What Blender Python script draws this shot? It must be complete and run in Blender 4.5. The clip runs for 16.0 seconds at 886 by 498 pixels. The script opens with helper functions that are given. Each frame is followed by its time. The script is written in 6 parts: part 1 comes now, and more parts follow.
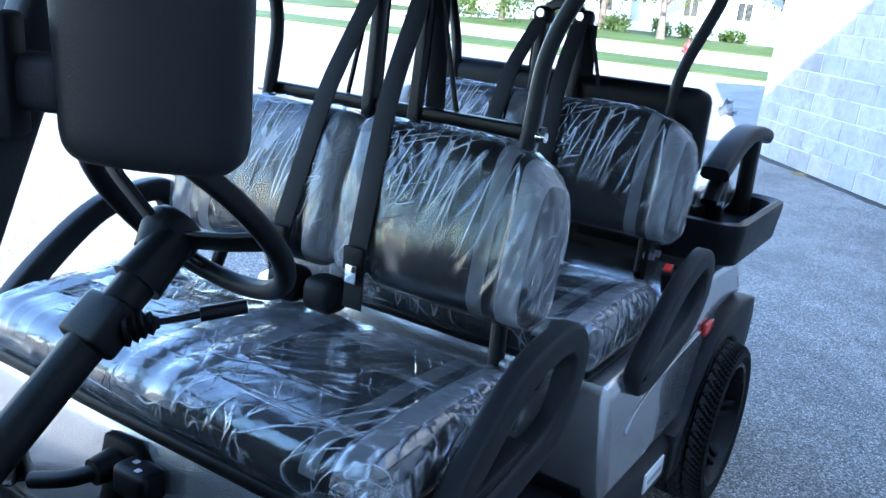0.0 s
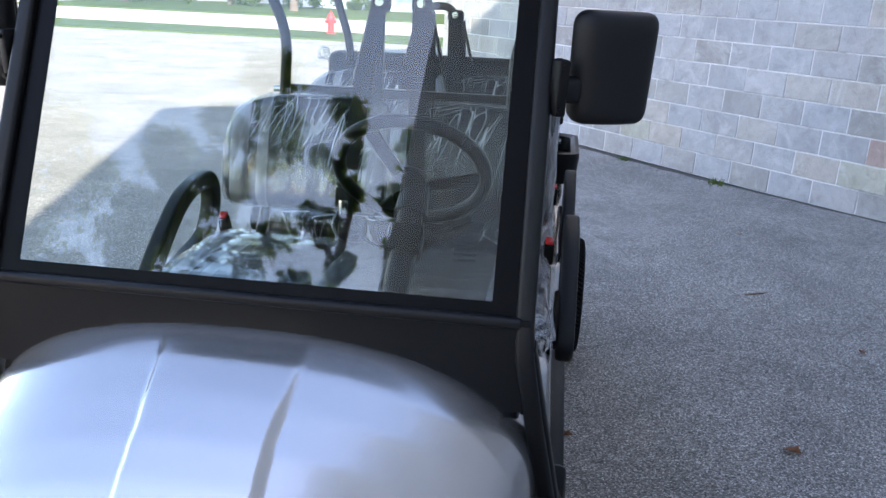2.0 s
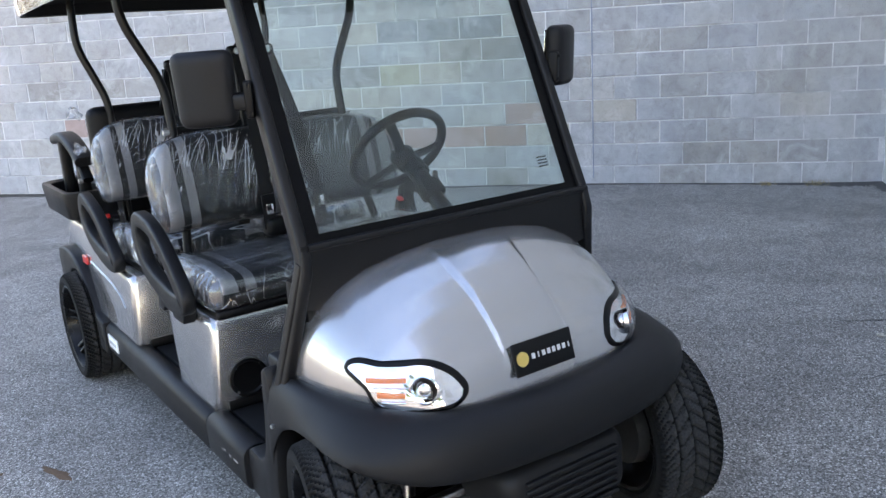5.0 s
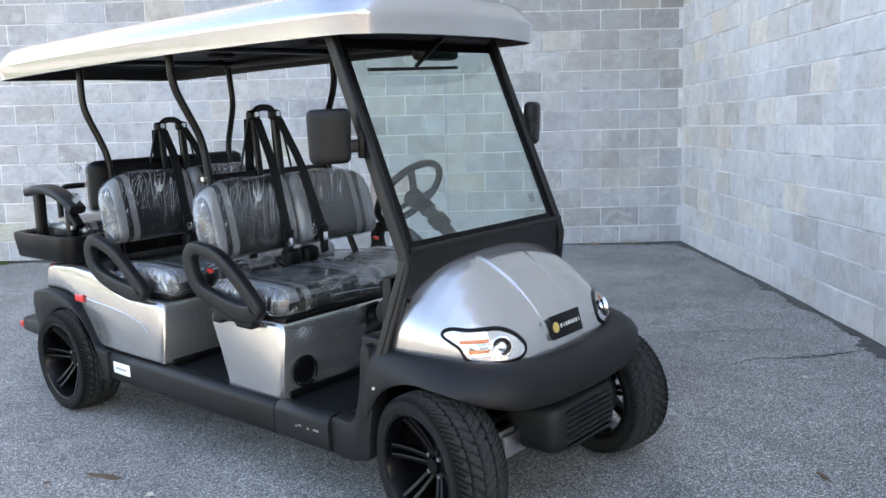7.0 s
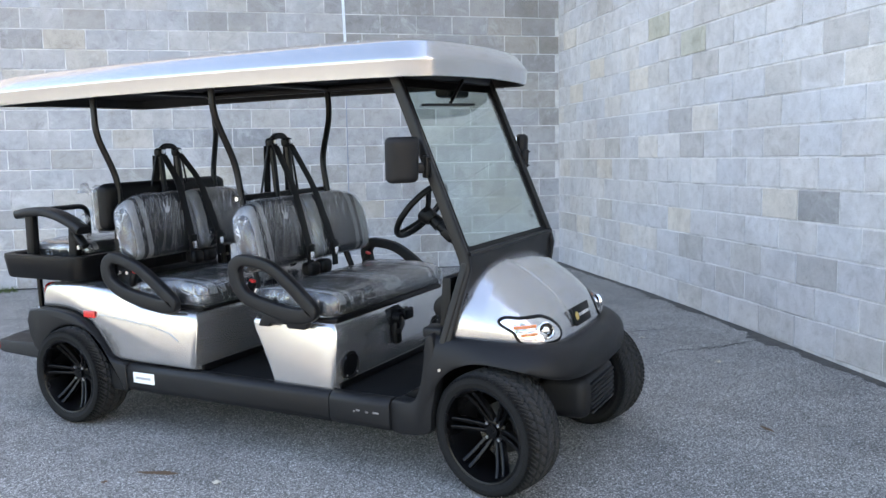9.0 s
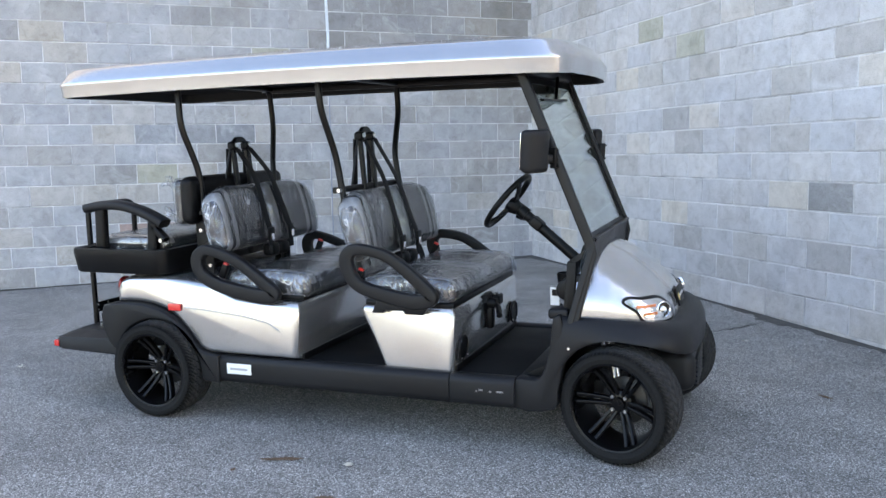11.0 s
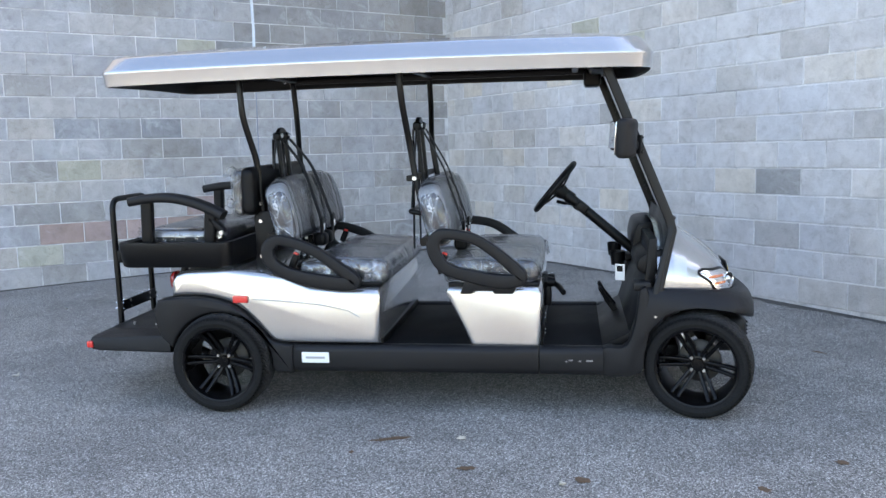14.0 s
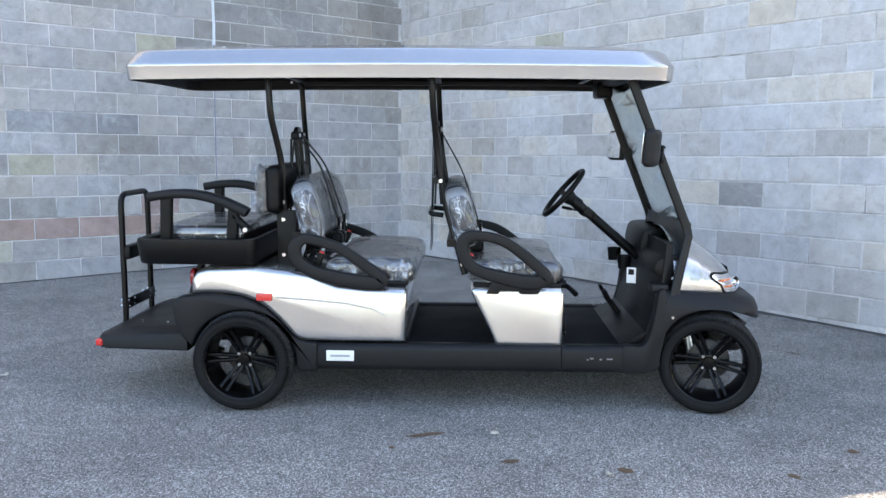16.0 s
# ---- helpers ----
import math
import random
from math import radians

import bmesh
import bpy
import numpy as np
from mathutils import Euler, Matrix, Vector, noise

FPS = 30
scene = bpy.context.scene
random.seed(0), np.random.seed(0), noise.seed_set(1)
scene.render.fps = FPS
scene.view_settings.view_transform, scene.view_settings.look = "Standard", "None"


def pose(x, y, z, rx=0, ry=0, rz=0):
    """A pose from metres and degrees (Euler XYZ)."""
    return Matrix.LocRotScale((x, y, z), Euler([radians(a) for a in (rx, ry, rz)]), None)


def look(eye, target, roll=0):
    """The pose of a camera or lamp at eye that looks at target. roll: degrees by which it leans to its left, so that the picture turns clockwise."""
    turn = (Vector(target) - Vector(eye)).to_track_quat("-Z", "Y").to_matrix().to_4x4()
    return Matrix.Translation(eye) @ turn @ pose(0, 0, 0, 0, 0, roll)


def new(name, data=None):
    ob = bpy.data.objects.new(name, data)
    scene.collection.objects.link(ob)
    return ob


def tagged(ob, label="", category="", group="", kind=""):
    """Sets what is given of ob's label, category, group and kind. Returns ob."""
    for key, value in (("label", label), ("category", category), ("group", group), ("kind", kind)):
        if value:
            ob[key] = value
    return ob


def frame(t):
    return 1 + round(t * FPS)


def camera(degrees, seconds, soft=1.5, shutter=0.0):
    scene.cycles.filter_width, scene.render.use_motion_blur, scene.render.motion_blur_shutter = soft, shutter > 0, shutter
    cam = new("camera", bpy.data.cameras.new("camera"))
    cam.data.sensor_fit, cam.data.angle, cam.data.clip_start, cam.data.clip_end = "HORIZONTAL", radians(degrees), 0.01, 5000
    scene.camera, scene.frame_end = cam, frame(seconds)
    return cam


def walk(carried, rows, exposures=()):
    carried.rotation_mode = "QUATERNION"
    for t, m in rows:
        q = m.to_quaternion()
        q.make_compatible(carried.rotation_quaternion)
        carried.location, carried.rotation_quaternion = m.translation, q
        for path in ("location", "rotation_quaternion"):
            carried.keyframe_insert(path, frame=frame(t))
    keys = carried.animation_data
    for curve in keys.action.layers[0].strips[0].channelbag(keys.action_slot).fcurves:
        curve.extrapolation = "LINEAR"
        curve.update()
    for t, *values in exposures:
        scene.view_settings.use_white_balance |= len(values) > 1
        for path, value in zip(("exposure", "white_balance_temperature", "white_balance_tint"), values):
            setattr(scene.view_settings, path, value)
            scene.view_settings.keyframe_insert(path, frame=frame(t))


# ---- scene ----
cam = camera(55.5, 16.0)
METRES, EYE, TILT, LEAN, TURN = 8.33, 1.345, 0.0, 0.0, 32.2
ROWS = [
    (0.0, -0.0003, -0.0064, 0.0053, 0.85, -16.11, -5.66),
    (0.5, -0.0204, -0.0296, 0.0045, -5.19, -15.34, -3.96),
    (1.0, -0.0479, -0.0435, 0.0033, -12.90, -15.68, -3.24),
    (1.5, -0.0844, -0.0522, 0.0060, -19.85, -15.95, -3.22),
    (2.0, -0.1259, -0.0731, 0.0098, -24.03, -16.06, -2.56),
    (2.5, -0.1572, -0.0633, 0.0044, -31.15, -15.42, -0.88),
    (3.0, -0.1926, -0.0603, 0.0090, -39.09, -16.11, 8.57),
    (3.5, -0.2336, -0.0553, 0.0110, -48.99, -17.43, 8.73),
    (6.0, -0.4078, 0.0115, 0.0072, -74.69, -11.14, 3.58),
    (6.5, -0.4409, 0.0265, 0.0071, -78.77, -10.37, 3.09),
    (7.0, -0.4664, 0.0498, 0.0076, -81.77, -9.29, 2.53),
    (7.5, -0.4940, 0.0717, 0.0073, -85.39, -8.54, 1.69),
    (8.0, -0.5152, 0.0952, 0.0087, -89.05, -8.81, 2.04),
    (8.5, -0.5262, 0.1213, 0.0093, -91.73, -8.00, 2.25),
    (9.0, -0.5420, 0.1516, 0.0089, -94.02, -7.44, 1.76),
    (9.5, -0.5542, 0.1826, 0.0091, -95.53, -7.69, 1.67),
    (10.0, -0.5537, 0.2118, 0.0088, -97.21, -7.91, 1.90),
    (12.5, -0.5475, 0.3558, 0.0088, -107.68, -7.53, 0.61),
    (13.0, -0.5436, 0.3805, 0.0083, -109.65, -8.00, 0.86),
    (13.5, -0.5338, 0.4049, 0.0082, -111.18, -8.21, 1.61),
    (14.0, -0.5292, 0.4254, 0.0079, -113.71, -8.14, 1.65),
    (14.5, -0.5288, 0.4508, 0.0081, -115.84, -8.33, 1.25),
    (15.0, -0.5216, 0.4681, 0.0067, -117.02, -8.05, 0.36),
    (15.5, -0.5106, 0.4830, 0.0063, -118.17, -7.96, 0.32),
    (16.0, -0.5064, 0.4995, 0.0064, -120.29, -7.68, -0.25),
]
walk(cam, [(t, pose(0, 0, EYE, TILT, LEAN, TURN) @ pose(METRES * x, METRES * y, METRES * z, 90 + pitch, roll, yaw)) for t, x, y, z, yaw, pitch, roll in ROWS], [(0.0, 3.12, 5400, 9), (0.5, 3.38, 6300, 15), (1.0, 3.36, 6950, 19), (1.5, 3.36, 7100, 19), (2.0, 2.62, 6900, 20), (2.5, 2.36, 6750, 20), (3.5, 2.30, 6900, 22), (6.0, 2.93, 7700, 15), (10.0, 2.74, 7600, 16), (16.0, 2.6, 7300, 15)])

# ---- sky, sun ----
SUN_AZ = Vector((0.321, -0.947, 0.0))  # towards the sun, over the end of the block wall
SUN_EL = radians(33.0)
world = bpy.data.worlds.new("sky")
scene.world = world
world.use_nodes = True
wn, wl = world.node_tree.nodes, world.node_tree.links
wn.clear()
sky = wn.new("ShaderNodeTexSky")
sky.sky_type = "NISHITA"
sky.sun_disc = False
sky.sun_elevation = SUN_EL
sky.sun_rotation = math.atan2(SUN_AZ.x, SUN_AZ.y)
sky.air_density, sky.dust_density, sky.ozone_density = 1.0, 0.6, 1.0
back = wn.new("ShaderNodeBackground")
back.inputs["Strength"].default_value = 0.14
wout = wn.new("ShaderNodeOutputWorld")
wl.new(sky.outputs[0], back.inputs[0])
wl.new(back.outputs[0], wout.inputs[0])
sun_data = bpy.data.lights.new("sun", "SUN")
sun_data.energy, sun_data.angle, sun_data.color = 2.8, radians(0.55), (1.0, 0.93, 0.82)
sun = new("sun", sun_data)
sun_dir = Vector((SUN_AZ.x * math.cos(SUN_EL), SUN_AZ.y * math.cos(SUN_EL), math.sin(SUN_EL)))
sun.matrix_world = look(sun_dir * 60, (0, 0, 0))


# ---- materials ----
def mat(name, color=(0.5, 0.5, 0.5), rough=0.5, metal=0.0, coat=0.0, spec=0.5):
    """A Principled material; returns material, nodes, links and the shader node."""
    m = bpy.data.materials.new(name)
    m.use_nodes = True
    n, l = m.node_tree.nodes, m.node_tree.links
    b = n["Principled BSDF"]
    b.inputs["Base Color"].default_value = (*color, 1)
    b.inputs["Roughness"].default_value = rough
    b.inputs["Metallic"].default_value = metal
    b.inputs["Coat Weight"].default_value = coat
    b.inputs["Coat Roughness"].default_value = 0.06
    b.inputs["Specular IOR Level"].default_value = spec
    return m, n, l, b


def noise_tex(n, l, scale, detail=4.0, rough=0.55, coord="Object", stretch=None, distort=0.0, turn=None):
    tc = n.new("ShaderNodeTexCoord")
    t = n.new("ShaderNodeTexNoise")
    t.inputs["Scale"].default_value, t.inputs["Detail"].default_value = scale, detail
    t.inputs["Roughness"].default_value, t.inputs["Distortion"].default_value = rough, distort
    src = coord if not isinstance(coord, str) else tc.outputs[coord]
    if stretch:
        mp = n.new("ShaderNodeMapping")
        mp.inputs["Scale"].default_value = stretch
        if turn:
            first = n.new("ShaderNodeMapping")
            first.inputs["Rotation"].default_value = tuple(radians(a) for a in turn)
            l.new(src, first.inputs[0])
            src = first.outputs[0]
        l.new(src, mp.inputs[0])
        src = mp.outputs[0]
    l.new(src, t.inputs["Vector"])
    return t.outputs["Fac"]


def ramp(n, l, src, stops):
    r = n.new("ShaderNodeValToRGB")
    e = r.color_ramp.elements
    while len(e) < len(stops):
        e.new(0.5)
    for k, (p, c) in zip(e, stops):
        k.position, k.color = p, (*c, 1) if len(c) == 3 else c
    l.new(src, r.inputs[0])
    return r.outputs[0]


def grey(v):
    return (v, v, v)


def mix(n, l, fac, a, b, mode="MIX"):
    m = n.new("ShaderNodeMix")
    m.data_type, m.blend_type = "RGBA", mode
    for sock, v in ((m.inputs[0], fac), (m.inputs[6], a), (m.inputs[7], b)):
        if isinstance(v, (int, float)):
            sock.default_value = v
        elif isinstance(v, tuple):
            sock.default_value = (*v, 1)
        else:
            l.new(v, sock)
    return m.outputs[2]


def bump(n, l, b, height, strength=0.3, dist=0.01):
    p = n.new("ShaderNodeBump")
    p.inputs["Strength"].default_value, p.inputs["Distance"].default_value = strength, dist
    l.new(height, p.inputs["Height"])
    l.new(p.outputs[0], b.inputs["Normal"])
    return p


def plain(name, color, rough=0.5, metal=0.0, coat=0.0, spec=0.5, grain=60.0, amount=0.15, relief=0.1, dist=0.002):
    """A surface with a little wear: colour, roughness and relief vary at two scales."""
    m, n, l, b = mat(name, color, rough, metal, coat, spec)
    big = noise_tex(n, l, 3.0, 3.0)
    fine = noise_tex(n, l, grain, 3.0)
    lo, hi = tuple(c * (1 - amount) for c in color), tuple(min(1, c * (1 + amount)) for c in color)
    l.new(mix(n, l, 0.35, ramp(n, l, big, [(0.3, lo), (0.7, hi)]), ramp(n, l, fine, [(0.3, lo), (0.7, hi)])), b.inputs["Base Color"])
    l.new(ramp(n, l, big, [(0.3, grey(max(0, rough - 0.07))), (0.7, grey(min(1, rough + 0.07)))]), b.inputs["Roughness"])
    if relief:
        bump(n, l, b, fine, relief, dist)
    return m


def block_material(name, tint, single):
    """Weathered concrete block; single: each block is an object of its own."""
    m, n, l, b = mat(name, tint, 0.9)
    if single:
        rnd = n.new("ShaderNodeObjectInfo").outputs["Random"]
    else:
        rnd = n.new("ShaderNodeNewGeometry").outputs["Random Per Island"]
    # every block has its own cut of the pattern
    place = n.new("ShaderNodeVectorMath")
    place.operation = "MULTIPLY_ADD"
    l.new(rnd, place.inputs[0])
    place.inputs[1].default_value = (31.0, 17.0, 23.0)
    l.new(n.new("ShaderNodeNewGeometry").outputs["Position"], place.inputs[2])
    own = place.outputs[0]
    whole = n.new("ShaderNodeNewGeometry").outputs["Position"]
    base = ramp(n, l, rnd, [(0.0, tuple(c * 0.77 for c in tint)), (0.10, (tint[0] * 0.92, tint[1] * 0.91, tint[2] * 0.88)), (0.30, (tint[0] * 0.94, tint[1] * 0.97, tint[2] * 1.02)), (0.52, tint), (0.70, (tint[0] * 0.98, tint[1] * 1.02, tint[2] * 1.07)), (0.86, tuple(c * 1.09 for c in tint)), (1.0, (tint[0] * 1.08, tint[1] * 1.02, tint[2] * 0.91))])
    blotch = noise_tex(n, l, 5.0, 5.0, 0.6, coord=own)
    pores = noise_tex(n, l, 190.0, 3.0, 0.7, coord=own)
    c = mix(n, l, 1.0, base, ramp(n, l, blotch, [(0.3, grey(0.86)), (0.5, grey(0.99)), (0.7, grey(1.09))]), "MULTIPLY")
    c = mix(n, l, 1.0, c, ramp(n, l, pores, [(0.3, grey(0.62)), (0.46, grey(1.0)), (0.75, grey(1.08))]), "MULTIPLY")
    patch = noise_tex(n, l, 13.0, 5.0, 0.65, distort=0.5, coord=own)
    c = mix(n, l, 1.0, c, ramp(n, l, patch, [(0.28, (0.83, 0.815, 0.80)), (0.46, grey(1.0)), (0.68, (1.09, 1.095, 1.105))]), "MULTIPLY")
    grime = noise_tex(n, l, 1.1, 5.0, 0.6, stretch=(1.0, 1.0, 0.4), coord=whole)
    c = mix(n, l, 1.0, c, ramp(n, l, grime, [(0.32, (0.86, 0.84, 0.81)), (0.55, grey(1.0))]), "MULTIPLY")
    pits = noise_tex(n, l, 60.0, 4.0, 0.75, coord=own)
    c = mix(n, l, ramp(n, l, pits, [(0.24, grey(0.75)), (0.33, grey(0.0))]), c, (0.14, 0.135, 0.13))
    bloom = noise_tex(n, l, 3.3, 7.0, 0.75, distort=0.8, coord=whole)
    c = mix(n, l, ramp(n, l, bloom, [(0.54, grey(0.0)), (0.70, grey(0.45))]), c, (0.66, 0.66, 0.66))
    l.new(c, b.inputs["Base Color"])
    bump(n, l, b, mix(n, l, 0.4, pores, pits), 0.6, 0.006)
    return m


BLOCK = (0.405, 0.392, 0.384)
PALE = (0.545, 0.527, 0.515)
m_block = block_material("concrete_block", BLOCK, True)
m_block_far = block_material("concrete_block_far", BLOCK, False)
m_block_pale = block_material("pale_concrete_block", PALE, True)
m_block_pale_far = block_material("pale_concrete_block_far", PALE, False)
m_block_red = block_material("concrete_block_reddish", (0.41, 0.30, 0.265), True)
m_block_yellow = block_material("concrete_block_yellowish", (0.45, 0.435, 0.36), True)
m_block_dark = block_material("concrete_block_dark", (0.30, 0.30, 0.305), True)
m_block_brown = block_material("concrete_block_brownish", (0.31, 0.293, 0.28), False)


def mortar_material():
    """Pale mortar, dirty along some lengths of the joints."""
    m, n, l, b = mat("mortar", (0.58, 0.57, 0.56), 0.95)
    dirt = noise_tex(n, l, 2.3, 4.0, 0.7)
    fine = noise_tex(n, l, 140.0, 3.0)
    c = ramp(n, l, dirt, [(0.34, (0.34, 0.33, 0.32)), (0.47, (0.59, 0.58, 0.57)), (0.62, (0.72, 0.71, 0.70))])
    c = mix(n, l, 1.0, c, ramp(n, l, fine, [(0.3, grey(0.8)), (0.7, grey(1.12))]), "MULTIPLY")
    l.new(c, b.inputs["Base Color"])
    bump(n, l, b, fine, 0.5, 0.004)
    return m


m_mortar = mortar_material()
m_sealant = plain("joint_sealant", (0.72, 0.76, 0.80), 0.7, grain=60, amount=0.2)


def asphalt_material():
    m, n, l, b = mat("asphalt", (0.14, 0.14, 0.145), 0.92)
    tc = n.new("ShaderNodeTexCoord")
    vo = n.new("ShaderNodeTexVoronoi")
    vo.inputs["Scale"].default_value = 190.0
    l.new(tc.outputs["Object"], vo.inputs["Vector"])
    sep = n.new("ShaderNodeSeparateColor")
    l.new(vo.outputs["Color"], sep.inputs[0])
    stones = ramp(n, l, sep.outputs[0], [(0.0, (0.098, 0.091, 0.082)), (0.35, (0.222, 0.208, 0.190)), (0.72, (0.375, 0.354, 0.325)), (0.91, (0.53, 0.502, 0.466)), (1.0, (0.80, 0.768, 0.72))])
    edge = ramp(n, l, vo.outputs["Distance"], [(0.25, grey(1.0)), (0.65, grey(0.6))])
    c = mix(n, l, 1.0, stones, edge, "MULTIPLY")
    broad = noise_tex(n, l, 0.8, 6.0, 0.65)
    mid = noise_tex(n, l, 4.0, 4.0, 0.6)
    c = mix(n, l, 1.0, c, ramp(n, l, broad, [(0.3, grey(0.72)), (0.52, grey(1.0)), (0.72, grey(1.2))]), "MULTIPLY")
    c = mix(n, l, 1.0, c, ramp(n, l, mid, [(0.3, grey(0.86)), (0.7, grey(1.1))]), "MULTIPLY")
    # fine tar cracks with a shape of their own
    cr = n.new("ShaderNodeTexVoronoi")
    cr.feature = "DISTANCE_TO_EDGE"
    cr.inputs["Scale"].default_value = 0.23
    warp = noise_tex(n, l, 1.6, 5.0, 0.7)
    add = n.new("ShaderNodeVectorMath")
    add.operation = "MULTIPLY_ADD"
    l.new(warp, add.inputs[0])
    add.inputs[1].default_value = (1.3, 1.3, 0)
    l.new(tc.outputs["Object"], add.inputs[2])
    l.new(add.outputs[0], cr.inputs["Vector"])
    c = mix(n, l, ramp(n, l, cr.outputs["Distance"], [(0.0, grey(0.25)), (0.001, grey(0.15)), (0.0022, grey(0.0))]), c, (0.055, 0.052, 0.05))
    l.new(c, b.inputs["Base Color"])
    h = mix(n, l, 0.5, edge, mid)
    bump(n, l, b, h, 0.65, 0.007)
    return m


m_asphalt = asphalt_material()
m_concrete = plain("pale_concrete_road", (0.42, 0.40, 0.37), 0.9, grain=30, amount=0.15, relief=0.2)
m_kerb = plain("kerb_concrete", (0.36, 0.35, 0.33), 0.9, grain=40, amount=0.2)


# ---- mesh building ----
def part(name, bm, material, parent=None, label="", smooth=True, sharp=40):
    """Links a bmesh as one mesh object under a thing or part."""
    bmesh.ops.recalc_face_normals(bm, faces=bm.faces)
    me = bpy.data.meshes.new(name)
    for f in bm.faces:
        f.smooth = smooth
    if smooth and sharp < 180:
        for e in bm.edges:
            if len(e.link_faces) == 2 and e.calc_face_angle(0) > radians(sharp):
                e.smooth = False
    bm.to_mesh(me)
    bm.free()
    if material:
        me.materials.append(material)
    ob = new(name, me)
    if parent:
        ob.parent = parent
    if label:
        ob["label"] = label
    return ob


def empty(name, m, label="", category="", group="", kind=""):
    ob = new(name)
    ob.empty_display_size = 0.1
    ob.matrix_world = m
    return tagged(ob, label, category, group, kind)


def add_box(bm, c, s, r=0.0, n=2, rot=None):
    """A box with rounded edges: centre, size, radius, segments a quarter."""
    r = min(r, min(s) / 2 * 0.98)
    half = [v / 2 for v in s]
    if r <= 0:
        coords = [[-h, h] for h in half]
    else:
        coords = []
        for h in half:
            arc = [h - r + r * math.sin(math.pi / 2 * k / n) for k in range(n + 1)]
            coords.append([-v for v in reversed(arc)] + arc)
    made = {}

    def vert(i, j, k):
        key = (i, j, k)
        if key not in made:
            p = Vector((coords[0][i], coords[1][j], coords[2][k]))
            if r > 0:
                core = Vector([max(-(h - r), min(h - r, v)) for v, h in zip(p, half)])
                d = p - core
                if d.length > 1e-9:
                    p = core + d.normalized() * r
            if rot:
                p = rot @ p
            made[key] = bm.verts.new(p + Vector(c))
        return made[key]
    m = len(coords[0]) - 1
    for a in range(m):
        for b in range(m):
            for q in (0, m):
                bm.faces.new([vert(q, a, b), vert(q, a + 1, b), vert(q, a + 1, b + 1), vert(q, a, b + 1)])
                bm.faces.new([vert(a, q, b), vert(a + 1, q, b), vert(a + 1, q, b + 1), vert(a, q, b + 1)])
                bm.faces.new([vert(a, b, q), vert(a + 1, b, q), vert(a + 1, b + 1, q), vert(a, b + 1, q)])
    return bm


def box(c, s, r=0.0, n=2, rot=None):
    return add_box(bmesh.new(), c, s, r, n, rot)


def add_loft(bm, rings, closed=True, cap=True, loop=False):
    """Skins rings of equally many points."""
    vs = [[bm.verts.new(p) for p in ring] for ring in rings]
    k = len(vs[0])
    pairs = list(zip(vs, vs[1:])) + ([(vs[-1], vs[0])] if loop else [])
    for a, b in pairs:
        for i in range(k if closed else k - 1):
            j = (i + 1) % k
            bm.faces.new([a[i], a[j], b[j], b[i]])
    if cap and closed and not loop:
        if cap != "end":
            bm.faces.new(list(reversed(vs[0])))
        bm.faces.new(vs[-1])
    return bm


def loft(rings, closed=True, cap=True, loop=False):
    return add_loft(bmesh.new(), rings, closed, cap, loop)


def spline(pts, per=6, loop=False):
    """A Catmull-Rom curve through the points."""
    pts = [Vector(p) for p in pts]
    out, n = [], len(pts)
    for i in range(n if loop else n - 1):
        if loop:
            a, b, c, d = (pts[(i + k) % n] for k in (-1, 0, 1, 2))
        else:
            b, c = pts[i], pts[i + 1]
            a = pts[i - 1] if i else b + (b - c)
            d = pts[i + 2] if i + 2 < n else c + (c - b)
        for k in range(per):
            t = k / per
            out.append(0.5 * ((2 * b) + (c - a) * t + (2 * a - 5 * b + 4 * c - d) * t * t + (3 * b - a - 3 * c + d) * t ** 3))
    if not loop:
        out.append(pts[-1])
    return out


def bend(pts, r=0.05, n=5):
    """A polyline whose corners are rounded, as a bent tube's are."""
    pts = [Vector(p) for p in pts]
    out = [pts[0]]
    for a, b, c in zip(pts, pts[1:], pts[2:]):
        u, v = (a - b), (c - b)
        k = min(r, u.length * 0.45, v.length * 0.45)
        p, q = b + u.normalized() * k, b + v.normalized() * k
        for i in range(n + 1):
            t = i / n
            out.append(p * (1 - t) ** 2 + b * 2 * t * (1 - t) + q * t * t)
    out.append(pts[-1])
    return out


def section(w, h, r=None, n=3):
    """A rounded rectangle as (a, b) points; r None: an ellipse."""
    if r is None:
        return [(w / 2 * math.cos(2 * math.pi * k / 12), h / 2 * math.sin(2 * math.pi * k / 12)) for k in range(12)]
    r = min(r, w / 2, h / 2)
    out = []
    for cx, cy, a0 in ((w / 2 - r, h / 2 - r, 0), (-w / 2 + r, h / 2 - r, 90), (-w / 2 + r, -h / 2 + r, 180), (w / 2 - r, -h / 2 + r, 270)):
        for k in range(n + 1):
            a = radians(a0 + 90 * k / n)
            out.append((cx + r * math.cos(a), cy + r * math.sin(a)))
    return out


def add_sweep(bm, path, sec, loop=False, side=None):
    """Sweeps a section along a path; side: the direction of the section's first axis, if it is to be kept."""
    path = [Vector(p) for p in path]
    n = len(path)
    rings, u = [], None
    for i, p in enumerate(path):
        t = ((path[(i + 1) % n] - path[i - 1]) if loop or 0 < i < n - 1 else (path[1] - path[0] if i == 0 else path[-1] - path[-2])).normalized()
        ref = Vector(side) if side else (u or (Vector((0, 1, 0)) if abs(t.y) < 0.8 else Vector((0, 0, 1))))
        u = (ref - t * ref.dot(t)).normalized()
        v = t.cross(u)
        rings.append([p + u * a + v * b for a, b in sec])
    return add_loft(bm, rings, True, True, loop)


def sweep(path, sec, loop=False, side=None):
    return add_sweep(bmesh.new(), path, sec, loop, side)


